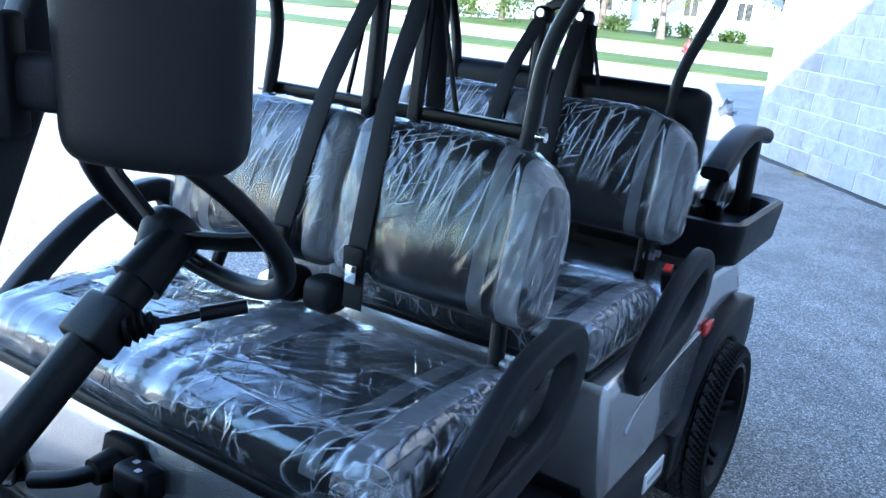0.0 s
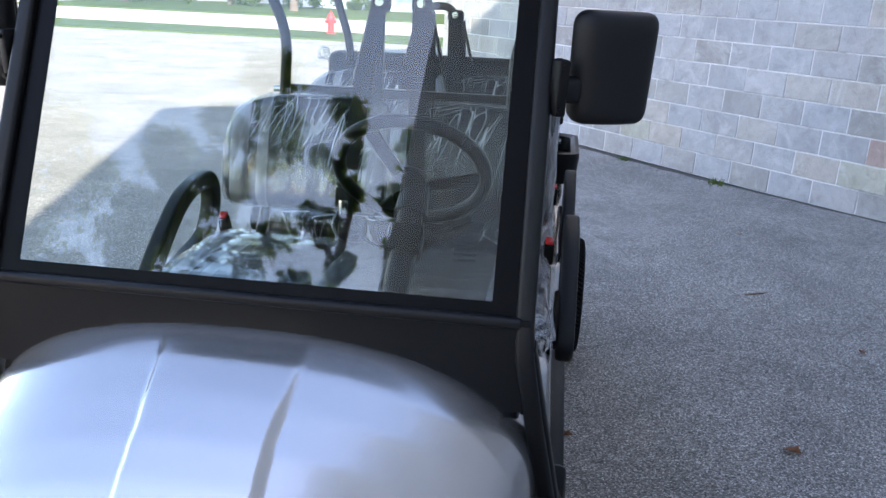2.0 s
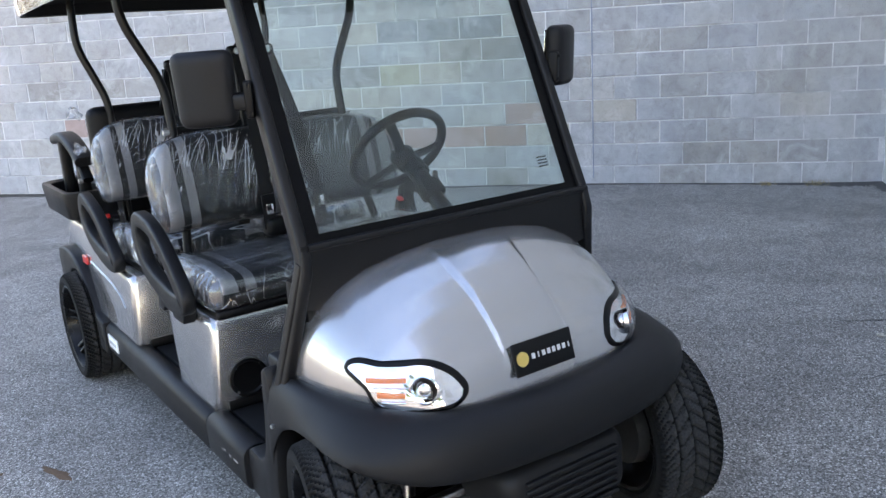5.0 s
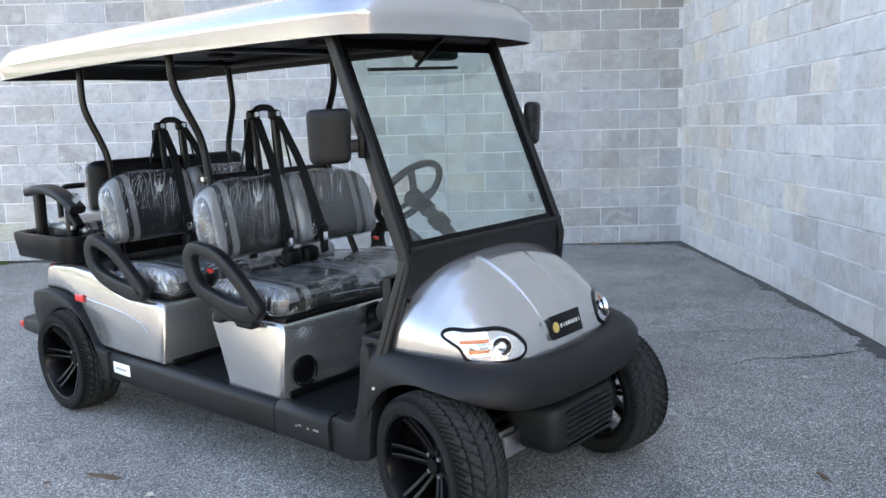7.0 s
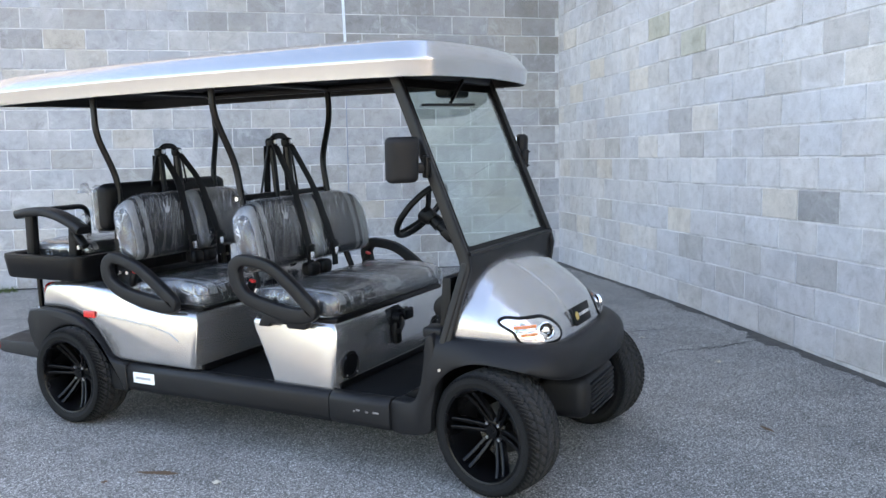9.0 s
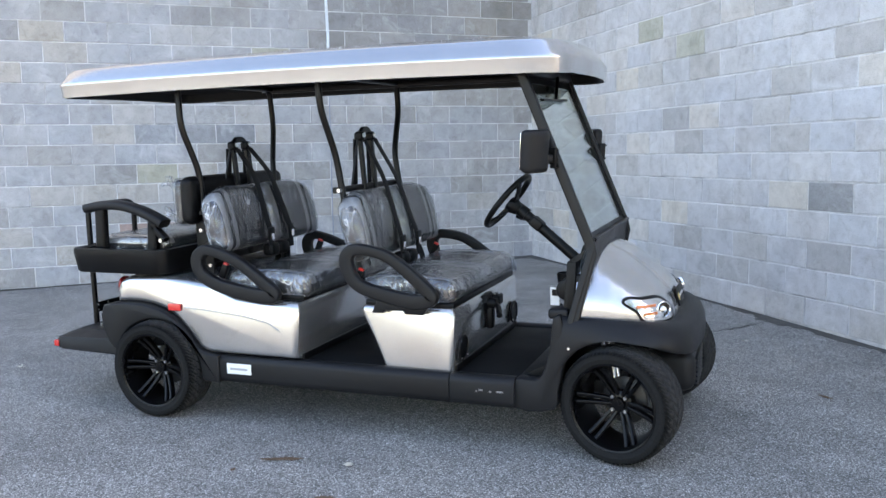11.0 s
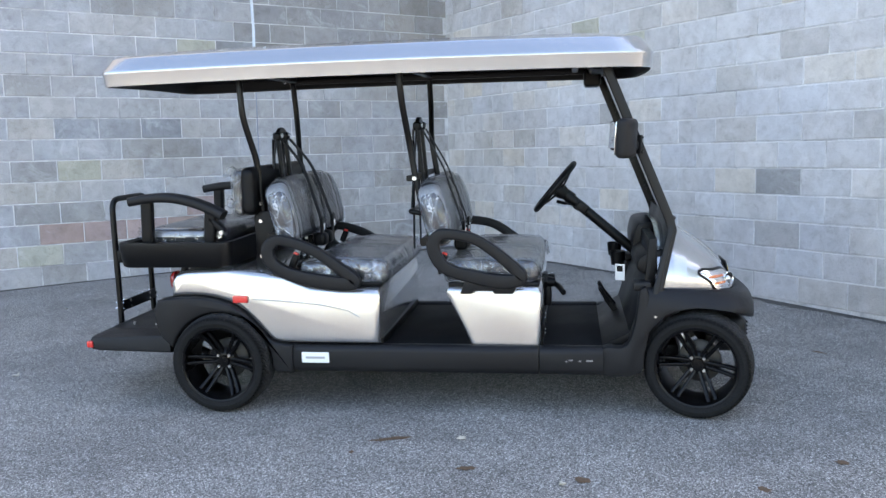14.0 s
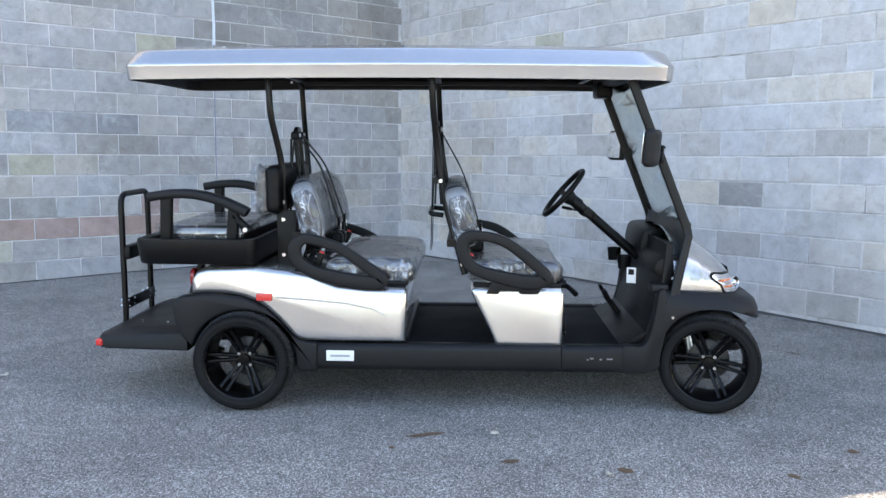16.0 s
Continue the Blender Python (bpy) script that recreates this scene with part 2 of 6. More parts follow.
def tube(path, r, k=10, loop=False):
    return sweep(path, [(r * math.cos(2 * math.pi * i / k), r * math.sin(2 * math.pi * i / k)) for i in range(k)], loop)


def add_cyl(bm, a, b, r, k=16, r2=None):
    a, b = Vector(a), Vector(b)
    t = (b - a).normalized()
    u = t.orthogonal().normalized()
    v = t.cross(u)
    r2 = r if r2 is None else r2
    return add_loft(bm, [[p + u * rr * math.cos(2 * math.pi * i / k) + v * rr * math.sin(2 * math.pi * i / k) for i in range(k)] for p, rr in ((a, r), (b, r2))])


def cyl(a, b, r, k=16, r2=None):
    return add_cyl(bmesh.new(), a, b, r, k, r2)


def lathe(profile, k=48, axis="Y", loop=False):
    """Turns (along the axis, radius) points."""
    rings = []
    for i in range(k):
        a = 2 * math.pi * i / k
        rings.append([Vector((r * math.cos(a), y, r * math.sin(a))) if axis == "Y" else Vector((r * math.cos(a), r * math.sin(a), y)) for y, r in profile])
    bm = bmesh.new()
    vs = [[bm.verts.new(p) for p in ring] for ring in rings]
    m = len(profile)
    for i in range(k):
        a, b = vs[i], vs[(i + 1) % k]
        for j in range(m if loop else m - 1):
            q = (j + 1) % m
            bm.faces.new([a[j], a[q], b[q], b[j]])
    bmesh.ops.remove_doubles(bm, verts=bm.verts, dist=1e-6)
    return bm


def prism(outline, y0, y1, r=0.0, n=2):
    """An (x, z) outline drawn out along y, with its rims rounded by r."""
    pts = [Vector((x, z)) for x, z in outline]
    area = sum(a.x * b.y - b.x * a.y for a, b in zip(pts, pts[1:] + pts[:1]))
    if area < 0:
        pts.reverse()

    def inset(d):
        out, m = [], len(pts)
        for i in range(m):
            a, b, c = pts[i - 1], pts[i], pts[(i + 1) % m]
            e, f = (b - a).normalized(), (c - b).normalized()
            n1, n2 = Vector((-e.y, e.x)), Vector((-f.y, f.x))
            bis = n1 + n2
            k = d / max(0.35, bis.normalized().dot(n1)) if bis.length > 1e-6 else d
            out.append(b + bis.normalized() * k if bis.length > 1e-6 else b + n1 * d)
        return out
    rings = []
    s = 1 if y1 > y0 else -1
    seq = [(y0 + s * (r - r * math.sin(a)), r - r * math.cos(a)) for a in [math.pi / 2 * (1 - k / n) for k in range(n + 1)]] if r > 0 else [(y0, 0.0)]
    seq += [(y1 - s * (r - r * math.sin(a)), r - r * math.cos(a)) for a in [math.pi / 2 * k / n for k in range(n + 1)]] if r > 0 else [(y1, 0.0)]
    for y, d in seq:
        rings.append([Vector((p.x, y, p.y)) for p in inset(d)])
    return loft(rings)


def smooth_outline(pts, per=5):
    return [(p.x, p.y) for p in spline([(x, z, 0) for x, z in pts], per, True)]


def dense_box(c, s, r, n=20, shape=None, rot=None):
    """A rounded box with many faces, shaped by a function of the point."""
    bm = bmesh.new()
    bmesh.ops.create_grid(bm, x_segments=1, y_segments=1, size=0.5)
    bm.clear()
    half = Vector(s) / 2
    made = {}

    def vert(i, j, k):
        key = (i, j, k)
        if key not in made:
            q = Vector([(2 * v / n - 1) for v in key])
            q = Vector([math.copysign(abs(v) ** 0.8, v) for v in q])
            p = Vector([a * h for a, h in zip(q, half)])
            core = Vector([max(-(h - r), min(h - r, v)) for v, h in zip(p, half)])
            d = p - core
            if d.length > 1e-9:
                on = max(abs(v) for v in d)
                p = core + d.normalized() * (r if max(abs(v) for v in q) > 0.999 else on)
            if shape:
                p = shape(p, half)
            if rot:
                p = rot @ p
            made[key] = bm.verts.new(p + Vector(c))
        return made[key]
    for a in range(n):
        for b in range(n):
            for q in (0, n):
                bm.faces.new([vert(q, a, b), vert(q, a + 1, b), vert(q, a + 1, b + 1), vert(q, a, b + 1)])
                bm.faces.new([vert(a, q, b), vert(a + 1, q, b), vert(a + 1, q, b + 1), vert(a, q, b + 1)])
                bm.faces.new([vert(a, b, q), vert(a + 1, b, q), vert(a + 1, b + 1, q), vert(a, b + 1, q)])
    return bm


def shared(name, me, parent, m, material=None):
    """One more object on a shared mesh."""
    ob = new(name, me)
    ob.parent = parent
    ob.matrix_basis = m
    if material:
        ob.material_slots[0].link = "OBJECT"
        ob.material_slots[0].material = material
    return ob


# ---- ground ----
def ground_z(x, y):
    """The yard dips a little into the corner of the walls; the land rises gently towards the street and beyond."""
    dip = 0.075 * math.exp(-((x - 4.86) ** 2 + (y - 2.15) ** 2) / 4.0)
    return float(np.interp(y, (7.0, 9.8, 13, 22, 30, 40, 52, 70), (0, 0.06, 0.10, 0.20, 0.34, 0.66, 1.0, 1.15))) - dip


def sheet(name, xs, ys, z, material):
    bm = bmesh.new()
    grid = [[bm.verts.new((x, y, z(x, y))) for y in ys] for x in xs]
    for a, b in zip(grid, grid[1:]):
        for i in range(len(ys) - 1):
            bm.faces.new([a[i], b[i], b[i + 1], a[i + 1]])
    return part(name, bm, material)


near = [v * 1.5 for v in range(-10, -2)] + [v * 0.5 for v in range(-6, 23)] + [v * 1.5 for v in range(8, 40)]
ground = sheet("ground", [-3000, -600, -200] + [v * 4 for v in range(-20, 0)] + [v * 0.5 for v in range(0, 17)] + [v * 4 for v in range(3, 12)] + [80, 200, 600, 3000], [-3000, -600, -150, -50, -20] + near + [70, 90, 130, 300, 900, 3000], ground_z, m_asphalt)
tagged(ground, "weathered grey asphalt yard with stone chips and fine cracks", "asphalt", kind="structure")

# ---- block walls ----
CORNER, A_DIR, B_DIR = Vector((4.855, 2.155, 0)), radians(130.76), radians(219.37)
BW, BH, JOINT, TOP = 0.4064, 0.2032, 0.011, 41
A_LEN, B_LEN = 10.82, 8.40
# the yard is laid to a fall, so the plumb walls lean a little against it
PLUMB = Vector((0, 0, 1)).rotation_difference(Vector((0.0266, -0.0012, 1.0))).to_matrix().to_4x4()


def wall_frame(direction):
    return Matrix.Translation(CORNER) @ PLUMB @ Matrix.Rotation(direction, 4, "Z")


def foot_frame(direction):
    return Matrix.Translation(CORNER) @ Matrix.Rotation(direction, 4, "Z")


def block_mesh(name, w, material):
    """The face of one block: x along the wall, y out of it, z up; chamfered rim."""
    bm = bmesh.new()
    w2, h2, c = (w - JOINT) / 2, (BH - JOINT) / 2, 0.004
    rings = [[Vector((sx * (w2 - d), y, sz * (h2 - d))) for sx, sz in ((-1, -1), (1, -1), (1, 1), (-1, 1))] for d, y in ((0, -0.02), (0, 0.0), (c, 0.0035))]
    vs = [[bm.verts.new(p) for p in r] for r in rings]
    for a, b in zip(vs, vs[1:]):
        for i in range(4):
            bm.faces.new([a[i], a[(i + 1) % 4], b[(i + 1) % 4], b[i]])
    bm.faces.new(vs[-1])
    me = bpy.data.meshes.new(name)
    bmesh.ops.recalc_face_normals(bm, faces=bm.faces)
    bm.to_mesh(me)
    bm.free()
    me.materials.append(material)
    return me


full_block, half_block = block_mesh("block", BW, m_block), block_mesh("half_block", BW / 2, m_block)


def block_wall(name, direction, length, phase, flip, label, first, z0, tint):
    """A wall of running-bond blocks. tint(course, k): a material for a special block, or None."""
    m = wall_frame(direction)
    out = 1 if flip else -1
    ext = 0.29 if flip else 0.0
    bm = box(((length - ext) / 2, -out * 0.15, TOP * BH / 2 + z0 - 0.1), (length + ext, 0.29, TOP * BH + 0.2))
    wall = part(name, bm, m_mortar, smooth=False)
    wall.matrix_world = m
    tagged(wall, label, "wall", kind="structure")
    rows = []
    for c in range(TOP):
        shift = phase if c % 2 == 0 else phase + 0.5
        k = math.floor(-shift) - 1
        while True:
            a, b = max(0.0, (k + shift) * BW), min(length, (k + shift + 1) * BW)
            if a >= length:
                break
            if b - a > 0.06:
                rows.append((c, k, a, b))
            k += 1
    far, brown = bmesh.new(), bmesh.new()
    made = 0
    for c, k, a, b in rows:
        zc = z0 + (c + 0.5) * BH
        mid, w = (a + b) / 2, b - a
        # the upper courses between the control joint and the corner are browner
        browner = flip and c >= 11 and mid < 2.5
        near_one = not browner and c < first[0] and first[1] <= mid <= first[2] and made < 300
        rx = random.uniform(-1, 1) * 0.0025
        if near_one and (abs(w - BW) < 0.01 or abs(w - BW / 2) < 0.05):
            made += 1
            me = full_block if abs(w - BW) < 0.01 else half_block
            special = tint(c, k)
            pm = Matrix.Translation((mid, out * (-0.003 + rx), zc)) @ Matrix.Rotation((0 if out > 0 else math.pi) + random.uniform(-1, 1) * 0.005, 4, "Z") @ Matrix.Rotation(random.uniform(-1, 1) * 0.008, 4, "X") @ Matrix.Rotation(random.uniform(-1, 1) * 0.003, 4, "Y")
            if me is half_block:
                pm = pm @ Matrix.Diagonal(((w - JOINT) / (BW / 2 - JOINT), 1, 1, 1))
            shared("block", me, wall, pm, special)
        else:
            w2, h2 = (w - JOINT) / 2, (BH - JOINT) / 2
            y = [out * (-0.02), out * rx]
            into = brown if browner else far
            vs = [[into.verts.new((mid + sx * w2, yy, zc + sz * h2)) for sx, sz in ((-1, -1), (1, -1), (1, 1), (-1, 1))] for yy in y]
            for i in range(4):
                into.faces.new([vs[0][i], vs[0][(i + 1) % 4], vs[1][(i + 1) % 4], vs[1][i]])
            into.faces.new(vs[1])
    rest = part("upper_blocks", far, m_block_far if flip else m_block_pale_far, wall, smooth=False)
    rest["kind"] = "stuff"
    if brown.verts:
        rest = part("brownish_blocks", brown, m_block_brown, wall, smooth=False)
        rest["kind"] = "stuff"
    else:
        brown.free()
    return wall


def tint_a(c, k):
    """Reddish, yellowish and dark blocks of the long wall."""
    if (c, k) in ((2, 10), (2, 9), (2, 8), (2, 7), (3, 6), (3, 18)):
        return m_block_red
    if (c, k) in ((1, 10), (5, 9), (11, 6), (1, 16)):
        return m_block_yellow
    if (c, k) in ((7, 9), (7, 8), (7, 7), (11, 5), (12, 4), (12, 5)):
        return m_block_dark
    return None


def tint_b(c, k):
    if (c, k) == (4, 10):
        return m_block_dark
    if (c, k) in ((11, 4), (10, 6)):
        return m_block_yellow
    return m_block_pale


wall_long = block_wall("wall_north", A_DIR, A_LEN, 0.6066, True, "tall weathered grey concrete block wall with reddish and yellowish blocks", (13, 1.2, 10.4), -0.0906, tint_a)
wall_short = block_wall("wall_east", B_DIR, B_LEN, 1.4078, False, "tall weathered grey concrete block wall meeting another in a corner", (15, 0.0, 8.40), -0.073, tint_b)


# ---- cart materials ----
def flake_paint():
    m, n, l, b = mat("silver_metallic_paint", (0.5, 0.5, 0.52), 0.26, 0.85, 1.0)
    b.inputs["Coat Roughness"].default_value = 0.03
    fl = noise_tex(n, l, 900.0, 2.0)
    big = noise_tex(n, l, 4.0, 3.0)
    l.new(mix(n, l, 0.5, ramp(n, l, fl, [(0.3, (0.425, 0.422, 0.424)), (0.7, (0.47, 0.465, 0.465))]), ramp(n, l, big, [(0.3, (0.435, 0.43, 0.43)), (0.7, (0.46, 0.455, 0.455))])), b.inputs["Base Color"])
    l.new(ramp(n, l, big, [(0.3, grey(0.22)), (0.7, grey(0.27))]), b.inputs["Roughness"])
    return m


m_silver = flake_paint()
m_plastic = plain("dark_grey_textured_plastic", (0.008, 0.008, 0.0088), 0.5, spec=0.25, grain=420, amount=0.25, relief=0.3, dist=0.0015)
m_black = plain("black_plastic", (0.003, 0.003, 0.0034), 0.45, spec=0.2, grain=300, amount=0.3, relief=0.15)
m_tube = plain("black_powder_coated_steel", (0.003, 0.003, 0.0034), 0.36, spec=0.25, grain=200, amount=0.3, relief=0.1)
m_frame = plain("charcoal_powder_coat", (0.0075, 0.0075, 0.0082), 0.42, spec=0.25, grain=350, amount=0.25, relief=0.2)
m_rubber_mat = plain("black_rubber_mat", (0.004, 0.004, 0.0045), 0.75, spec=0.2, grain=120, amount=0.35, relief=0.3)
def tyre_material():
    """Black rubber, greyer with road dust on the tread; shade in the grooves is painted near-black."""
    m, n, l, b = mat("tyre_rubber", (0.012, 0.012, 0.0125), 0.85, spec=0.15)
    tc, sep = n.new("ShaderNodeTexCoord"), n.new("ShaderNodeSeparateXYZ")
    l.new(tc.outputs["Object"], sep.inputs[0])
    flat, ln = n.new("ShaderNodeCombineXYZ"), n.new("ShaderNodeVectorMath")
    ln.operation = "LENGTH"
    l.new(sep.outputs[0], flat.inputs[0])
    l.new(sep.outputs[2], flat.inputs[2])
    l.new(flat.outputs[0], ln.inputs[0])
    # by radius: sidewall rubber, painted groove shade, dusty tread
    c = ramp(n, l, ln.outputs["Value"], [(0.225, grey(0.012)), (0.238, grey(0.004)), (0.243, grey(0.007)), (0.2475, grey(0.030))])
    fine = noise_tex(n, l, 150.0, 3.0)
    c = mix(n, l, 1.0, c, ramp(n, l, fine, [(0.3, grey(0.7)), (0.7, grey(1.25))]), "MULTIPLY")
    l.new(c, b.inputs["Base Color"])
    bump(n, l, b, fine, 0.25, 0.002)
    return m


m_tyre = tyre_material()
m_rim = plain("gloss_black_alloy", (0.0025, 0.0025, 0.003), 0.3, 0.0, 0.0, 0.2, grain=80, amount=0.2, relief=0.0)
m_steel = plain("brushed_steel", (0.45, 0.45, 0.46), 0.35, 1.0, grain=200, amount=0.2, relief=0.1)
m_bolt = plain("zinc_bolt", (0.70, 0.70, 0.70), 0.28, 1.0, grain=200, amount=0.15, relief=0.05)
m_liner = plain("dark_roof_liner", (0.008, 0.0078, 0.0075), 0.55, spec=0.2, grain=40, amount=0.3, relief=0.25)
m_red = plain("red_reflector", (0.62, 0.03, 0.025), 0.25, 0.0, 0.5, grain=200, amount=0.15)
m_white_label = plain("white_label", (0.78, 0.78, 0.76), 0.4, grain=60, amount=0.05, relief=0.0)
m_webbing = plain("black_seat_belt_webbing", (0.006, 0.006, 0.0068), 0.65, spec=0.25, grain=500, amount=0.2, relief=0.0)
m_chrome = plain("chrome", (0.85, 0.85, 0.86), 0.08, 1.0, grain=40, amount=0.05, relief=0.0)
m_orange = plain("amber_lens", (0.68, 0.19, 0.07), 0.2, 0.0, 0.6, grain=80, amount=0.15)
m_gold = plain("gold_emblem", (0.72, 0.52, 0.16), 0.35, 0.6, grain=80, amount=0.15)
m_letter = plain("silver_lettering", (0.72, 0.72, 0.73), 0.35, 0.4, grain=80, amount=0.05)


def upholstery(name, centre, top=None, dark=(0.014, 0.014, 0.0155)):
    """Vinyl with pale bolsters and stripes on charcoal; bands run along the seat, counted from the middle of the cart."""
    m, n, l, b = mat(name, (0.2, 0.2, 0.2), 0.55, spec=0.15)
    tc = n.new("ShaderNodeTexCoord")
    sep = n.new("ShaderNodeSeparateXYZ")
    l.new(tc.outputs["Object"], sep.inputs[0])

    def calc(op, a, v=None):
        k = n.new("ShaderNodeMath")
        k.operation = op
        l.new(a, k.inputs[0])
        if v is not None:
            k.inputs[1].default_value = v
        return k.outputs[0]
    d = calc("ABSOLUTE", sep.outputs[1])
    light, stripe = (0.215, 0.218, 0.224), (0.15, 0.15, 0.153)
    r = n.new("ShaderNodeValToRGB")
    r.color_ramp.interpolation = "CONSTANT"
    e = r.color_ramp.elements
    stops = [(0.0, stripe), (centre / 0.5, dark), (0.345 / 0.5, stripe), (0.378 / 0.5, dark), (0.405 / 0.5, light), (0.456 / 0.5, (0.035, 0.035, 0.037))]
    while len(e) < len(stops):
        e.new(0.5)
    for k, (p, c) in zip(e, stops):
        k.position, k.color = p, (*c, 1)
    l.new(calc("DIVIDE", d, 0.5), r.inputs[0])
    leather = noise_tex(n, l, 260.0, 3.0)
    wear = noise_tex(n, l, 7.0, 4.0)
    band = r.outputs[0]
    if top:
        # the sides below the seam are charcoal all round
        band = mix(n, l, calc("GREATER_THAN", sep.outputs[2], top), dark, band)
    c = mix(n, l, 1.0, band, ramp(n, l, leather, [(0.3, grey(0.86)), (0.7, grey(1.1))]), "MULTIPLY")
    c = mix(n, l, 1.0, c, ramp(n, l, wear, [(0.3, grey(0.88)), (0.7, grey(1.08))]), "MULTIPLY")
    l.new(c, b.inputs["Base Color"])
    bump(n, l, b, leather, 0.25, 0.002)
    return m


m_seat = upholstery("striped_vinyl", 0.075, 0.705)
m_seat_middle = upholstery("striped_vinyl_middle", 0.075, 0.71)
m_seat_rear = upholstery("striped_vinyl_rear", 0.075, 0.885)
m_pad_dark = plain("charcoal_vinyl", (0.02, 0.02, 0.022), 0.5, grain=260, amount=0.25, relief=0.25)


def facing_gloss(n, l, lo, power=3.5, normal=None, top=0.95):
    """Gloss that grows towards grazing angles, the same from both sides."""
    lw = n.new("ShaderNodeLayerWeight")
    lw.inputs[0].default_value = 0.5
    if normal:
        l.new(normal, lw.inputs["Normal"])
    pw = n.new("ShaderNodeMath")
    pw.operation = "POWER"
    l.new(lw.outputs["Facing"], pw.inputs[0])
    pw.inputs[1].default_value = power
    mr = n.new("ShaderNodeMapRange")
    mr.inputs["To Min"].default_value, mr.inputs["To Max"].default_value = lo, top
    l.new(pw.outputs[0], mr.inputs[0])
    return mr.outputs[0]


def film_material(name, stretch, axis, folds, lo, power, rough, deep, soft_scale, bunching, floor, haze, top):
    """Thin clear plastic wrap: mostly see-through, with glints along its folds painted in as pale diffuse streaks."""
    m = bpy.data.materials.new(name)
    m.use_nodes = True
    n, l = m.node_tree.nodes, m.node_tree.links
    n.clear()
    out = n.new("ShaderNodeOutputMaterial")
    tr, gl, di = n.new("ShaderNodeBsdfTransparent"), n.new("ShaderNodeBsdfGlossy"), n.new("ShaderNodeBsdfDiffuse")
    tr.inputs[0].default_value = (0.93, 0.94, 0.95, 1)
    gl.inputs["Roughness"].default_value = rough
    di.inputs[0].default_value = (0.75, 0.78, 0.82, 1)
    h = None
    for k, (scale, turn, w) in enumerate(folds):
        # long straight creases of one direction, in patches of their own
        f = noise_tex(n, l, scale, 0.0, 0.5, stretch=stretch, turn=tuple(turn * a for a in axis))
        f = ramp(n, l, f, [(0.5 - 3.2 * w, grey(0.0)), (0.5, grey(1.0)), (0.5 + 0.7 * w, grey(0.0))])
        where = noise_tex(n, l, 4.0 + 1.3 * k, 2.0, 0.5)
        f = mix(n, l, 1.0, f, ramp(n, l, where, [(0.44, grey(floor)), (0.58, grey(1.0))]), "MULTIPLY")
        h = f if h is None else mix(n, l, 1.0, h, f, "LIGHTEN")
    # gathered film along the outer sides of a cushion
    tc, sep = n.new("ShaderNodeTexCoord"), n.new("ShaderNodeSeparateXYZ")
    l.new(tc.outputs["Object"], sep.inputs[0])
    ab = n.new("ShaderNodeMath")
    ab.operation = "ABSOLUTE"
    l.new(sep.outputs[1], ab.inputs[0])
    side = ramp(n, l, ab.outputs[0], [(0.43, grey(0.0)), (0.485, grey(0.8))])
    crumple = noise_tex(n, l, 20.0, 1.0, 0.5, stretch=(1.0, 1.0, 0.4), turn=(18, 0, 0), distort=0.3)
    crumple = ramp(n, l, crumple, [(0.43, grey(0.0)), (0.5, grey(1.0)), (0.57, grey(0.0))])
    h = mix(n, l, 1.0, h, mix(n, l, 1.0, side, crumple, "MULTIPLY"), "LIGHTEN")
    soft = noise_tex(n, l, soft_scale, 1.0, 0.4, stretch=tuple(v ** 0.35 for v in stretch), turn=tuple(-22 * a for a in axis))
    bp = n.new("ShaderNodeBump")
    bp.inputs["Strength"].default_value, bp.inputs["Distance"].default_value = 0.7, deep
    l.new(mix(n, l, 0.5, h, soft), bp.inputs["Height"])
    rough_side = n.new("ShaderNodeBump")
    rough_side.inputs["Strength"].default_value, rough_side.inputs["Distance"].default_value = 1.0, 0.012
    l.new(mix(n, l, 1.0, side, crumple, "MULTIPLY"), rough_side.inputs["Height"])
    l.new(bp.outputs[0], rough_side.inputs["Normal"])
    l.new(rough_side.outputs[0], gl.inputs["Normal"])
    fac = facing_gloss(n, l, lo, power, None, top)
    m1, m2 = n.new("ShaderNodeMixShader"), n.new("ShaderNodeMixShader")
    # creases turn pale and diffuse, a painted highlight besides the real gloss
    l.new(ramp(n, l, h, [(0.0, grey(haze)), (1.0, grey(bunching))]), m1.inputs[0])
    l.new(tr.outputs[0], m1.inputs[1])
    l.new(di.outputs[0], m1.inputs[2])
    l.new(fac, m2.inputs[0])
    l.new(m1.outputs[0], m2.inputs[1])
    l.new(gl.outputs[0], m2.inputs[2])
    l.new(m2.outputs[0], out.inputs[0])
    return m


m_film = film_material("clear_plastic_film", (0.035, 1.0, 0.3), (0, 0, 1), ((26.0, 66, 0.014), (34.0, 88, 0.014), (30.0, 28, 0.014), (38.0, -36, 0.012)), 0.18, 2.7, 0.15, 0.0035, 9.0, 0.42, 0.04, 0.012, 0.75)
m_film_back = film_material("clear_plastic_film_back", (1.0, 1.0, 0.022), (1, 0, 0), ((26.0, 12, 0.018), (30.0, 27, 0.018), (24.0, 70, 0.012)), 0.085, 3.2, 0.13, 0.0035, 8.0, 0.42, 0.05, 0.005, 0.6)


